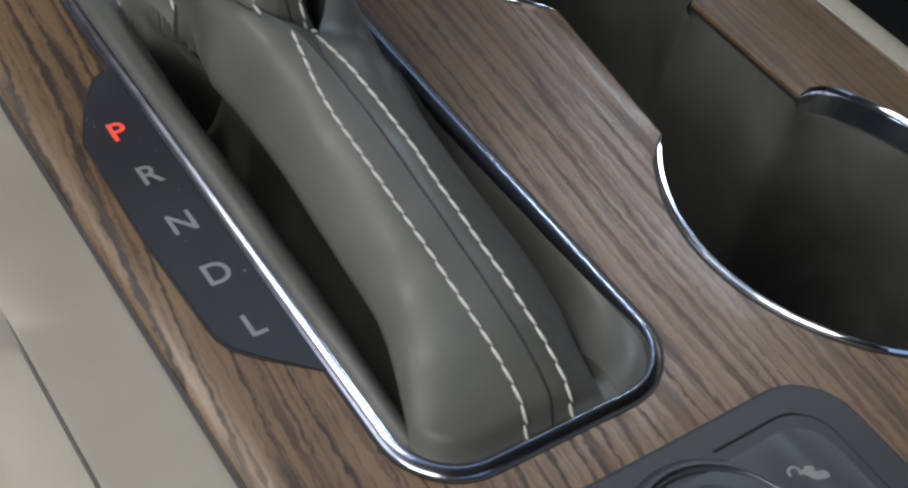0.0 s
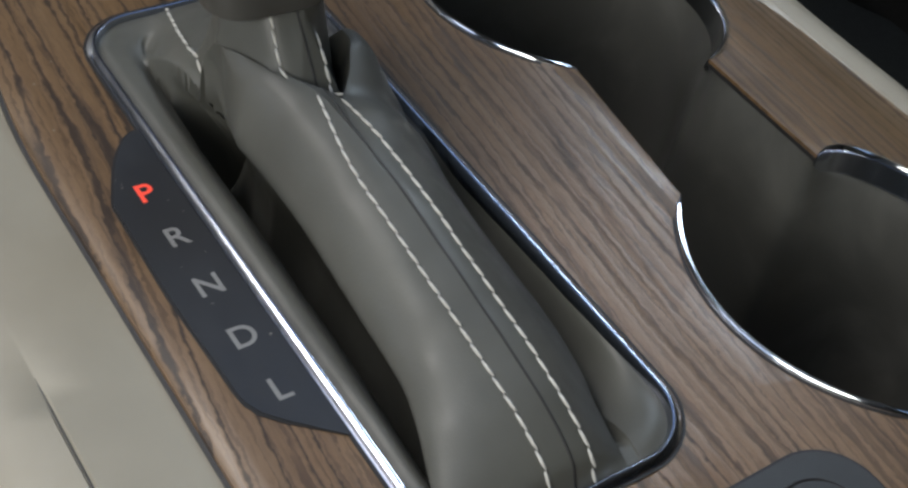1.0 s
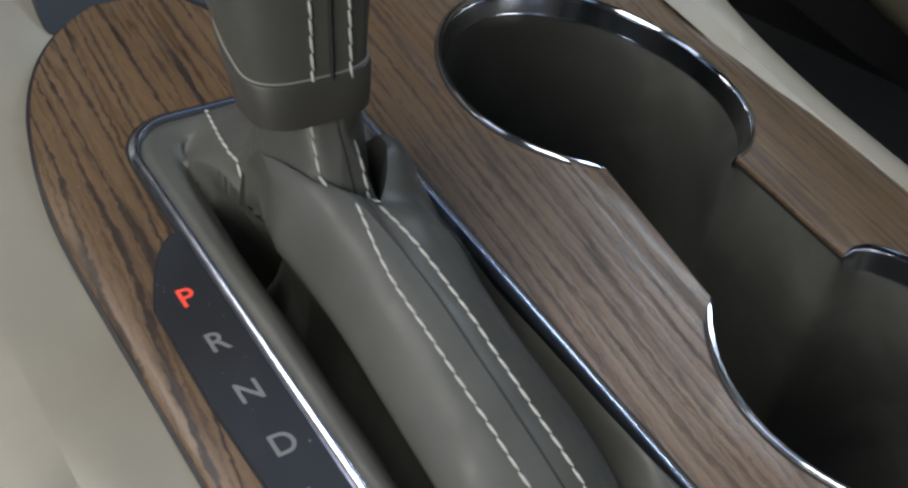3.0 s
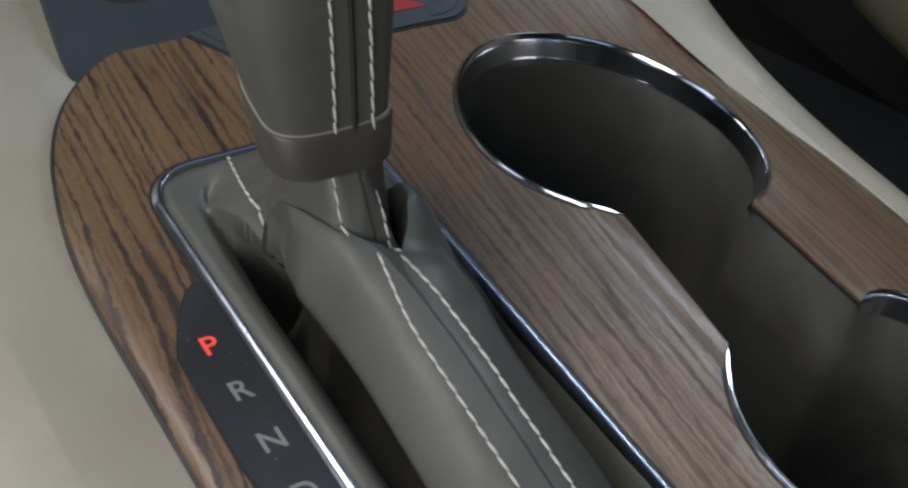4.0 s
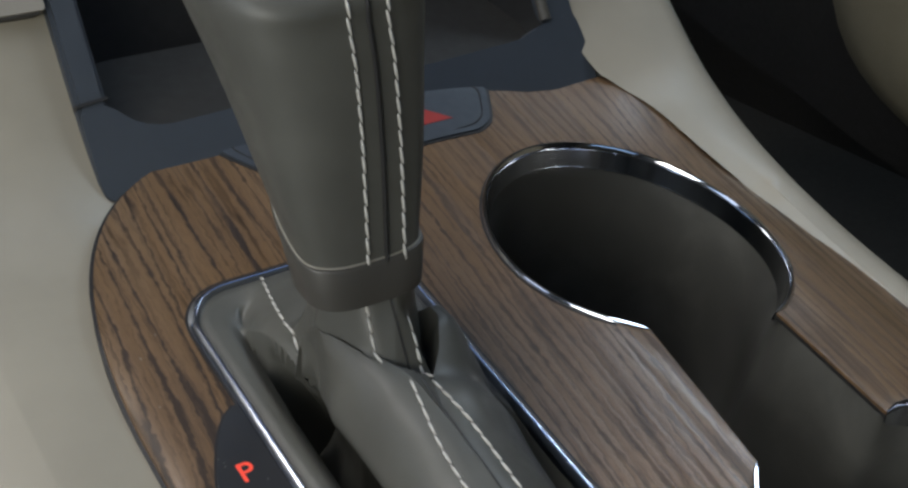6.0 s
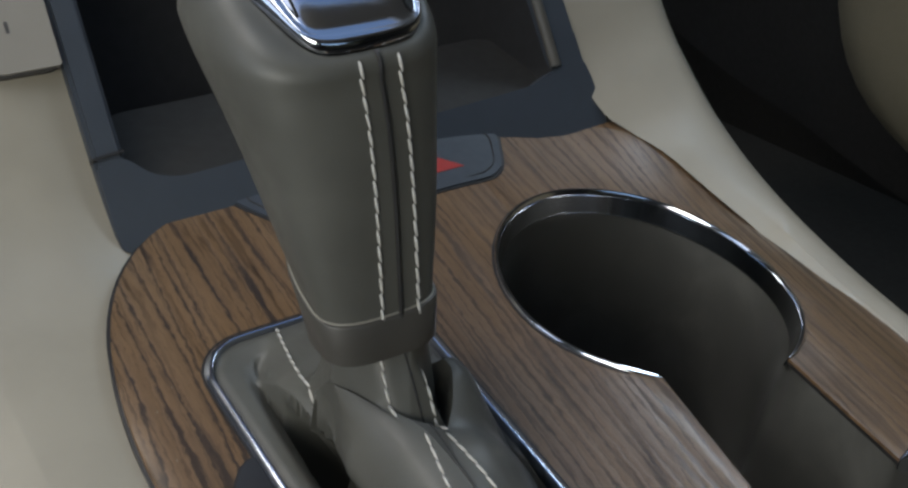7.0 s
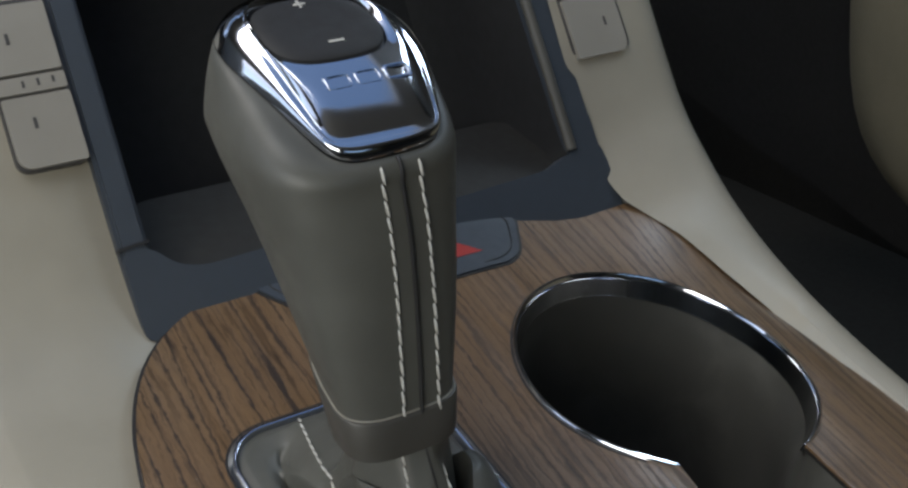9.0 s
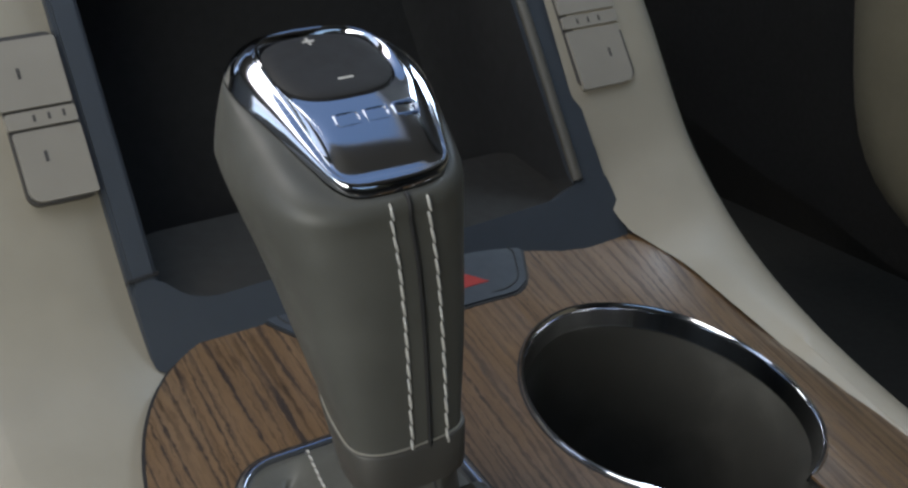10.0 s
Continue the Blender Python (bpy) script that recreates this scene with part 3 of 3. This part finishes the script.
def front_z(x, y):
    """Height of the leather round the neck, as one surface."""
    lip, top, mid = smooth_at(y, LIP), smooth_at(y, RIDGE), smooth_at(y, MID)
    top_right, mid_right = smooth_at(y, SHOULDER), smooth_at(y, MID_RIGHT)
    deep = 1 - step(82, 101, y)
    flange = 1.4 - 5.0 * deep * step(-6.0, 0.5, x - lip) - 60.0 * deep * step(-0.6, 3.2, x - lip)
    edge = smooth_at(y, SHEET)
    seam_x = smooth_at(y, PANEL_SEAM)
    sheet = smooth_at(y, PANEL_Z) - (0.9 * max(0.0, seam_x - x) - 0.25 * min(14.0, max(0.0, x - seam_x))) * (1 - 0.75 * step(94, 108, y))
    sheet -= 70.0 * deep * step(0.0, 1.4 + 3.0 * step(76, 92, y), edge - x)
    sheet -= 14 * step(62, 75, x)
    # main body: a rounded roof that ends in a fold along its left side, then a steep facet
    fold_x = smooth_at(y, [(10, 26.2), (30, 26.8), (45, 26.6), (53, 26.2), (57, 26.6), (60, 28.5), (66, 33)])
    if x < mid:
        u = (mid - x) / max(2.5, mid - fold_x)
        roof = top - (top - 20.0) * u ** 2.1 if u < 1 else 20.0 - 14.0 * (fold_x - x) - 60.0 * max(0.0, fold_x - 0.8 - x)
    else:
        roof = top - 0.50 * (x - mid) - 0.012 * (x - mid) ** 2 - 5.0 * step(29, 36, y) * max(0.0, x - 52.0)
    roof -= 2.2 * max(0.0, y - smooth_at(x, CREASE)) + 3.0 * max(0.0, y - 60.0)
    # right flank: rises from the frame to a free edge beside the neck
    if x > mid_right:
        foot = smooth_at(y, FOOT)
        v = min(1.0, max(0.0, (foot - x) / max(2.0, foot - mid_right)))
        flank = (top_right - 1.5) * (1 - (1 - v) ** 2.4) - 1.2 * max(0.0, x - foot)
    else:
        flank = top_right - 1.5 - 6.0 * (mid_right - x)
    flank -= 1.1 * max(0.0, y - 52.0)
    z = soft_max(sheet, neck_z(x, y), 9.0)
    z = soft_max(z, max(roof, -60), 0.9)
    z = soft_max(z, max(flank, -60), 1.6)
    z = soft_max(z, max(flange, -60), 2.0)
    if x < 60:
        return z
    right = smooth_at(y, RIGHT)
    return soft_max(z, 1.0 - 14.0 * step(0, 5, right - x) - 8.0 * step(5, 14, right - x), 1.0)


def rear_point(p, y):
    """p runs from the left side of the frame (0) over the left flange (0.16), the left shoulder (0.57), the right shoulder (0.63) and the right fold (0.93) to the right side (1)."""
    top, lip, right = smooth_at(y, RIDGE), smooth_at(y, LIP), smooth_at(y, RIGHT)
    depth = step(-90, -66, y) * (1 - 0.6 * step(84, 108, y))
    mid, mid_right, top_right = smooth_at(y, MID), smooth_at(y, MID_RIGHT), smooth_at(y, SHOULDER)
    if p < 0.16:
        u = p / 0.16
        x = 10.5 + (lip - 10.5) * u
        z = 2.0 * math.sin(math.pi * min(1.0, 0.15 + 0.75 * u)) - 1.0 * u - 5.0 * depth * max(0.0, (u - 0.5) / 0.5) ** 2
    elif p < 0.57:
        u = (p - 0.16) / 0.41
        x, z = fold(u, lip, mid, top, depth, LEFT_FOLD, 0.55 + 0.45 * step(-90, -50, y))
        x += 1.5 * step(-40, 5, y) * step(0.15, 0.3, u) * (1 - step(0.55, 1.0, u))
    elif p < 0.63:
        u = (p - 0.57) / 0.06
        x, z = mid + (mid_right - mid) * u, top + (top_right - top) * u
    elif p < 0.93:
        # a narrow dark gap, then the right flank up to its shoulder
        u = (0.93 - p) / 0.30
        foot = smooth_at(y, FOOT)
        if u < 0.35:
            v = u / 0.35
            x, z = right + (foot - right) * v, -10.0 * depth - 16.0 * (1 - v) * step(-72, -45, y) * (1 - step(0, 30, y)) - 34.0 * depth * math.sin(math.pi * v) + 9.5 * depth * v
        else:
            v = min(1.0, (u - 0.35) / 0.65)
            x, z = foot + (mid_right - foot) * v, top_right * (1 - (1 - v) ** (1.75 + 1.3 * step(0, 34, y))) - 0.5 * depth * (1 - v) ** 4
    else:
        u = (1 - p) / 0.07
        x = 84.5 + (right - 84.5) * u
        z = 1.2 * math.sin(math.pi * min(1.0, 0.1 + 0.8 * u)) - 10.0 * depth * u ** 1.5 - 16.0 * u * step(-72, -45, y) * (1 - step(0, 30, y))
    return x, z


def settled(x, y, z):
    """The height with the leather's small waves, brought down to the frame at its edge."""
    z += 0.45 * noise.noise((x * 0.05, y * 0.035, 2.0)) + 0.2 * noise.noise((x * 0.16, y * 0.09, 7.0))
    z += 0.35 * noise.noise((x * 0.09 + y * 0.02, y * 0.02, 11.0))
    return z * step(0.3, 5.0, rect_depth(x, y)) - 0.2


def boot_point(p, y):
    roof = step(0.36, 0.44, p)
    share = step(14, 34, y) if p > 0.57 else step(50 - 16 * roof, 59 - 15 * roof, y)
    if share < 1:
        x, z = rear_point(p, y)
    if share > 0:
        lip, mid = smooth_at(y, LIP), smooth_at(y, MID)
        xs = float(np.interp(p, (0, 0.16, 0.305, 0.36, 0.57, 0.63, 0.93, 1), (10.5, lip, min(lip + 1.8, mid - 3), min(lip + 3 + 3 * step(40, 60, y), mid - 2), mid, max(mid + 3, smooth_at(y, MID_RIGHT)), smooth_at(y, RIGHT), 84.5)))
        zs = front_z(xs, y)
        if xs < mid:
            # below the facet the wall falls back to the right
            xs += min(26.0 - 8.0 * step(56, 66, y), 0.22 * max(0.0, 20.0 - 16.0 * step(53, 62, y) - zs) + (1.5 - 0.6 * step(56, 66, y)) * max(0.0, 8.0 - 5.0 * step(53, 62, y) - zs)) * step(lip + 0.9, lip + 2.1, xs) * (1 - step(82, 98, y))
        x, z = (xs, zs) if share >= 1 else (x + (xs - x) * share, z + (zs - z) * share)
    return x, settled(x, y, z)


def boot_z(x, y):
    """Height of the boot's upper surface at a place near its crest."""
    if y > 54:
        return settled(x, y, front_z(x, y))
    pts = [boot_point(p, y) for p in np.linspace(0.44, 0.90, 110)]
    return float(np.interp(x, [q[0] for q in pts], [q[1] for q in pts]))


def boot_mesh():
    bm = bmesh.new()
    ps = np.r_[np.linspace(0, 0.16, 18), np.linspace(0.16, 0.36, 40)[1:], np.linspace(0.36, 0.57, 48)[1:], np.linspace(0.57, 0.63, 60)[1:], np.linspace(0.63, 0.93, 60)[1:], np.linspace(0.93, 1, 10)[1:]]
    ny = 250
    vs = {}
    for j in range(ny + 1):
        y = -96 + 208.0 * j / ny
        for i, p in enumerate(ps):
            x, z = boot_point(p, y)
            if rect_depth(x, y) > -2.0:
                vs[i, j] = bm.verts.new((x, y, z if rect_depth(x, y) > 0 else -1.0))
    for i, j in list(vs):
        q = [(i, j), (i + 1, j), (i + 1, j + 1), (i, j + 1)]
        if all(r in vs for r in q):
            bm.faces.new([vs[r] for r in q])
    return bm


boot = part("boot", boot_mesh(), LEATHER, shifter, "soft grey leather boot with deep folds")

STITCH = bpy.data.meshes.new("stitch")
bm = bmesh.new()
bmesh.ops.create_icosphere(bm, subdivisions=1, radius=1.0)
bm.transform(Matrix.Diagonal((3.0, 0.54, 0.46, 1)))
bm.to_mesh(STITCH)
bm.free()
STITCH.materials.append(THREAD)
for p in STITCH.polygons:
    p.use_smooth = True


def sew(path, parent, pitch=4.9, normal=lambda p: Vector((0, 0, 1))):
    """Stitches along a line of points, each an object on one mesh."""
    pts = [Vector(p) for p in path]
    ls = [0.0]
    for a, b in zip(pts, pts[1:]):
        ls.append(ls[-1] + (b - a).length)
    xs = [[p[k] for p in pts] for k in range(3)]
    spot = lambda s: Vector([float(np.interp(s, ls, c)) for c in xs])
    for k in range(int(ls[-1] / pitch)):
        s = (k + 0.5) * pitch
        a, b = spot(s - 0.4 * pitch), spot(s + 0.4 * pitch)
        d = (b - a).normalized()
        up = normal(spot(s))
        side = up.cross(d).normalized()
        d = (d + side * 0.17).normalized()
        up = d.cross(side)
        m = Matrix((d, side, up)).transposed().to_4x4()
        m.translation = spot(s)
        ob = new("stitch", STITCH)
        ob.parent = parent
        ob.matrix_basis = W @ m


def on_boot(x, y, lift=0.3):
    return (x, y, boot_z(x, y) + lift)


left_seam = lambda y: 38.8 + smooth_at(y, [(-97, 0), (-20, -0.3), (1, 0.0), (20, 3.0), (29, 5.2)])
right_seam = lambda y: 52.0 - 0.7 * step(0, 28, y)
on_slope = lambda p: Vector((0, -0.8, 0.6)) if p.y > 27 else Vector((0, 0, 1))
sew([on_boot(left_seam(y), y) for y in np.linspace(-95, 28, 100)], boot)
sew([on_boot(right_seam(y), y) for y in np.linspace(-95, 44, 150)], boot, normal=on_slope)
sew([on_boot(39.2 - 0.9 * (45.5 - y) / 11, y) for y in np.linspace(33.5, 47.2, 34)], boot, normal=on_slope)
sew([on_boot(x, y) for x, y in [(smooth_at(y, PANEL_SEAM), y) for y in np.linspace(109, 60, 60)]], boot, normal=lambda p: Vector((-0.3, -0.1, 0.95)))
part("seam", tube([on_boot(46.4 + 0.8 * step(0, 28, y) - 1.0 * step(30, 44, y), y, 0.0) for y in np.linspace(-94, 44.5, 150)], 0.34), BLACK, boot, "dark seam line")

# grip
HALF = [(40, 17.2), (50, 17.4), (75, 22.6), (100, 27.4), (118, 31.2), (130, 31.8), (140, 30)]
FRONT = [(40, 66), (50, 68), (75, 88.6), (100, 114), (118, 132), (130, 139), (140, 141)]


def grip_ring(z, grow=0.0, n=72, drop=None):
    """A slice of the grip; drop: height of the slice as a function of how far to the front it is."""
    out = []
    for a in np.linspace(0, 2 * np.pi, n, endpoint=False):
        zz = z
        for _ in range(3 if drop else 1):
            half, f, r = smooth_at(zz, HALF) + grow, smooth_at(zz, FRONT) + grow, 47 + 0.31 * (zz - 55) - grow
            c, s = math.cos(a), math.sin(a)
            y = (f + r) / 2 + (f - r) / 2 * math.copysign(abs(s) ** 0.64, s)
            if drop:
                zz = drop(y)
        x = 41.4 - 1.4 * step(85, 120, zz) + half * math.copysign(abs(c) ** 0.64, c)
        out.append((x, y, zz))
    return out


EDGE = [(27.5, 71.2), (60.0, 72.2), (73.0, 105), (71, 127), (58, 141), (26, 141), (15.0, 127), (14.2, 113)]
SHOULDER_LINE = [(27.5, 76.0), (60.0, 75.0), (64.5, 97), (64, 113), (58, 127), (44, 131.5), (30, 130.5), (21, 121), (24, 101)]


def edge_z(y):
    """Height of the edge between leather and chrome: low at the back, climbing along the sides."""
    return smooth_at(y, [(68, 126.0), (74, 126.8), (86, 130.6), (97, 134.2), (110, 137.2), (125, 138.4), (142, 138.8)])


def line_z(y):
    """Height of the crisp shoulder line of the cap."""
    return smooth_at(y, [(70, 130.6), (77, 131.2), (90, 136.4), (102, 141.6), (114, 145.6), (124, 147.4), (134, 147.6)])


def spread(corners, passes, n=72):
    """The softened outline, one point for each slice angle of the grip's rings."""
    pts = softened(corners, passes, 400)
    polar = sorted((math.atan2(y - 105, x - 42), math.hypot(x - 42, y - 105)) for x, y in pts)
    angles, radii = [q[0] for q in polar], [q[1] for q in polar]
    out = []
    for x, y, _ in grip_ring(120, 0.0, n):
        a = math.atan2(y - 105, x - 42)
        r = float(np.interp(a, angles, radii, period=2 * math.pi))
        out.append((42 + r * math.cos(a), 105 + r * math.sin(a)))
    return out


def hem_z(y):
    """Height of the leather's lower edge, which climbs to the front."""
    return 56.0 + 15.0 * step(52, 92, y)


rings = [grip_ring(z) for z in (50, 56, 62, 70, 80, 90, 100, 106, 112, 116, 120)]
edge_ring = spread(EDGE, 260)
for s in np.linspace(0, 1, 9)[1:]:
    c, u = math.cos(s * math.pi / 2), math.sin(s * math.pi / 2)
    rings.append([(ex + (x - ex) * c, ey + (y - ey) * c, z + (edge_z(ey) - z) * u) for (x, y, z), (ex, ey) in zip(rings[10], edge_ring)])
rings.append([(x + (42 - x) * 0.02, y + (105 - y) * 0.02, edge_z(y) - 1.2) for x, y in edge_ring])
grip = part("grip", loft(rings, cap=(True, True)), LEATHER, shifter, "smooth grey leather shifter grip")
rear = lambda z: 46.6 + 0.31 * (z - 55)
back = lambda p: Vector((0, -1, 0.31)).normalized()
grip_line = lambda x, s, out=0.1: [(x + s(z), rear(z) - out, z) for z in np.linspace(54, 119, 40)] + [(x + s(120), rear(120) + 4.4 * (1 - math.cos(q)), 120 + 6.6 * math.sin(q)) for q in np.linspace(0.1, 1.45, 9)]
drift = lambda z: smooth_at(z, [(54, 0), (85, 0.9), (106, 0.7), (116, -0.1), (128, -1.6)])
for x in (39.2, 50.8):
    sew(grip_line(x, drift), grip, 4.7, back)
part("seam", tube(grip_line(44.9, drift, 0.25), 0.62), BLACK, grip, "dark seam line")
collar_rings = [grip_ring(z, g) for z, g in ((43.5, 0.2), (44.2, 1.1), (46, 1.3))] + [grip_ring(54, g, drop=lambda y, q=q: hem_z(y) - q) for q, g in ((1.0, 1.3), (0.2, 0.9), (0.0, 0.1))]
part("collar", loft(collar_rings, cap=(True, True)), COLLAR, shifter, "dark grey collar under the grip")
part("hem", tube(grip_ring(56, 0.35, drop=lambda y: hem_z(y) + 0.2), 0.3, loop=True), HEM, shifter, "pale edge of the leather")


# chrome cap and thumb button
TILT = 0.12


def button_z(y):
    return 144.3 + TILT * (y - 110)


def button_ring(grow, z):
    out = []
    for x, y, _ in grip_ring(120):
        a = math.atan2(y - 105, x - 42)
        c, s = math.cos(a), math.sin(a)
        bx, by = 41.2 + (17.6 + grow) * math.copysign(abs(c) ** 0.72, c), 112.4 + (14.6 + grow) * math.copysign(abs(s) ** 0.72, s)
        out.append((bx, by, z + button_z(by)))
    return out


def between(a, b, u, lift=0.0, out=0.0):
    """A ring between two rings, lifted and pushed outwards."""
    ring = []
    for p, q in zip(a, b):
        m = Vector(p).lerp(Vector(q), u)
        away = Vector((m.x - 42, m.y - 105, 0)).normalized()
        ring.append(m + away * out + Vector((0, 0, lift)))
    return ring


low = [(x, y, edge_z(y) + 0.1) for x, y in edge_ring]
high = [(x, y, line_z(y)) for x, y in spread(SHOULDER_LINE, 150)]
rim = button_ring(1.0, 0.0)
cap_rings = [between(low, high, 0.0, -1.6, -0.9), between(low, high, 0.0, 0.0, -0.5), between(low, high, 0.02, 0.35, 0.0)]
cap_rings += [between(low, high, u, 1.2 * math.sin(math.pi * u), 1.0 * math.sin(math.pi * u)) for u in (0.15, 0.3, 0.45, 0.6, 0.75, 0.86, 0.93)]
cap_rings += [between(low, high, 1.0, 0.10, 0.10)]
cap_rings += [between(high, rim, u, 1.5 * math.sin(math.pi * u)) for u in (0.05, 0.11, 0.2, 0.35, 0.5, 0.65, 0.8, 0.9, 0.96)]
cap_rings += [rim, between(rim, rim, 0, -0.9, -0.6)]
cap = part("cap", loft(cap_rings, cap=(False, True)), CHROME, shifter, "mirror-bright chrome shifter cap")
button = part("thumb_button", loft([button_ring(g, z) for g, z in ((0.2, -1.5), (0.2, 0.6), (-0.5, 1.2), (-4, 1.7), (-8, 1.9), (-12, 2.0))], cap=(False, True)), THUMB, cap, "dark grey thumb switch with plus and minus marks")
for name, bars in (("plus", ((3.7, 0.7), (0.7, 3.7))), ("minus", ((4.6, 0.8),))):
    bm = bmesh.new()
    x0, y0 = (40.6, 123.0) if name == "plus" else (42.6, 103.6)
    lean = Matrix.Translation((x0, y0, button_z(y0) + 1.75)) @ Matrix.Rotation(math.atan(TILT), 4, "X")
    for w, h in bars:
        bmesh.ops.create_cube(bm, size=1.0, matrix=lean @ Matrix.Diagonal((w, h, 0.3, 1)))
    part(name + "_mark", bm, THREAD, button, "pale printed mark", smooth=False)
# the badge: three plain raised blocks
for x in (36.6, 45.6, 54.6):
    bm = slab(rounded(-3.9, -2.5, 3.9, 2.5, 1.0, 4), 1.0, 0.35, None, 0.3, holes=[rounded(-3.0, -1.5, 3.0, 1.5, 0.6, 3)[::-1]])
    bm.transform(Matrix.Translation((x, 90.6, 140.3)) @ Matrix.Rotation(radians(27), 4, "X"))
    part("badge_block", bm, CHROME, cap, "plain raised chrome block")

# ---- centre stack ----
def on_stack(x, s, off=0.0):
    """A place on the sloping face of the stack: x across, s up the slope, off proud of it."""
    return (x, 182 + 0.7071 * s - 0.7071 * off, 0.7071 * s + 0.7071 * off)


def stack_slab(outline, height, lift, bevel=0.5):
    bm = slab(outline, height, lift, None, bevel)
    for v in bm.verts:
        v.co = on_stack(v.co.x, v.co.y, v.co.z)
    return bm


stack = thing("center_stack", (120, 200, 0), "lower dashboard stack with a black open storage bin", "dashboard")
for x0, x1 in ((10.8, 22.0), (213, 230)):
    part("bin_frame", stack_slab([(x0, -6), (x1, -6), (x1, 230), (x0, 230)], 14, 1.2, 1.5), NAVY, stack, "dark blue-grey bin frame")
part("bin_sill", stack_slab(softened([(11, -9), (232, -9), (230, 24), (213, 22), (200, 17), (150, 15), (70, 15), (40, 14), (30, 17), (22, 26), (11, 26)], 4, 220), 12, 1.6, 1.2), NAVY, stack, "dark blue-grey bin sill")
rows = []
for inset, depth in ((0, 0), (2, -6), (5, -30), (7, -70), (12, -78)):
    rows.append([on_stack(x, s, depth) for x, s in rounded(21 + inset, 13 + inset, 214 - inset, 240, 13, 8)])
part("bin", loft(rows, cap=(False, True)), PIT, stack, "black open storage bin")

part("bin_floor", slab(rounded(24, 191, 213, 243, 14), 3, 9, None, 1.0), MAT, stack, "dark olive floor of the bin")
part("bin_edge", tube([on_stack(214.5 + 1.2 * math.sin(s * 0.012), s, 0.6) for s in np.linspace(23, 236, 30)], 2.5, 12), EDGE_HIGHLIGHT, stack, "rounded inner edge of the bin, its highlight put into a paler grey")
part("frame_gap", stack_slab([(10.6, 26.2), (22.4, 27.4), (22.4, 28.6), (10.6, 27.6)], 6, 1.9, 0), BLACK, stack)


def button_unit(x0, x1, s0, s1, r, bars, flat_side):
    corner = r
    out = []
    for cx, cs, a, sharp in ((x1, s1, 0, True), (x0, s1, 90, True), (x0, s0, 180, flat_side == "left"), (x1, s0, 270, flat_side == "right")):
        q = 1.0 if sharp else corner
        ccx, ccs = cx - q if cx == x1 else cx + q, cs - q if cs == s1 else cs + q
        out += [(ccx + q * math.cos(radians(a + 15 * k)), ccs + q * math.sin(radians(a + 15 * k))) for k in range(7)]
    proud = 3.0 if flat_side == "right" else 4.4
    ob = part("button", stack_slab(out, 4, proud, 0.8), CREAM, stack, "pale beige push button")
    for x, s, w, h in bars:
        part("mark", stack_slab([(x - w / 2, s - h / 2), (x + w / 2, s - h / 2), (x + w / 2, s + h / 2), (x - w / 2, s + h / 2)], 0.1, proud + 0.15, 0), BAR, ob, "small dark indicator")
    return ob


button_unit(-15.2, 9.8, 62.6, 89.2, 5, [(-5.5, 79, 1.3, 4.2)], "right")
button_unit(-16.2, 9.6, 90.4, 96.6, 1, [(-6, 93.6, 1.0, 2.6), (-0.5, 93.8, 1.0, 2.6), (5, 94, 1.0, 2.6)], "right")
button_unit(-17.0, 9.4, 97.8, 124, 1, [(-7, 111, 1.3, 4.2)], "right")
button_unit(231.2, 260.0, 61.0, 88.6, 5, [(251, 76, 1.3, 4.2)], "left")
button_unit(231.0, 261.5, 89.8, 95.6, 1, [(239, 92.6, 1.0, 2.6), (245, 92.6, 1.0, 2.6), (251, 92.6, 1.0, 2.6)], "left")
button_unit(231.0, 262.0, 96.8, 122, 1, [(252, 110, 1.3, 4.2)], "left")
for x0, x1 in ((-18, 10.4), (230.3, 263)):
    part("button_recess", stack_slab(rounded(x0 + 2.0 if x0 < 0 else x0, 61.6, x1 if x0 < 0 else x1 - 1.0, 126, 5), 3, 1.5 if x0 < 0 else 3.0, 0), BAR, stack)

# upper dash that closes the view above the bin
part("upper_stack", stack_slab([(-90, 225), (290, 225), (290, 330), (-90, 330)], 60, 2, 4), BLACK, stack, "dark upper part of the dashboard")

# passenger side
door = thing("door_panel", (700, 60, -250), "olive-brown passenger door trim with a bulging pocket, in deep shade", "door panel")
rows = []
for y in np.linspace(-500, 800, 40):
    ring = []
    for z in np.linspace(-340, 420, 40):
        bulge = 60 * math.exp(-(((y - 300) / 210) ** 2 + ((z - 60) / 190) ** 2))
        ring.append((800 - bulge + 8 * noise.noise((y * 0.01, z * 0.01, 3)), y, z))
    rows.append(ring)
part("skin", loft(rows, closed=False), CARPET_AND_SHADE, door, "door skin coloured near-black for the footwell's shade")
rest = [(440, 60), (428, 0), (411, -49), (398, -89), (385, -131), (369, -158), (341, -177), (292, -190), (200, -198), (60, -200), (-100, -190), (-260, -150), (-300, -60), (-300, 90), (-200, 130), (100, 140), (380, 120), (425, 95)]
rings = []
for scale, x in ((1.0, 790), (1.0, 650), (0.985, 630), (0.95, 618), (0.86, 606), (0.7, 600)):
    rings.append([(x, 70 + (y - 70) * scale, -30 + (z + 30) * scale) for y, z in softened(rest, 5, 90)])
part("armrest", loft(rings, cap=(False, True)), DOORSKIN, door, "olive-brown padded armrest")
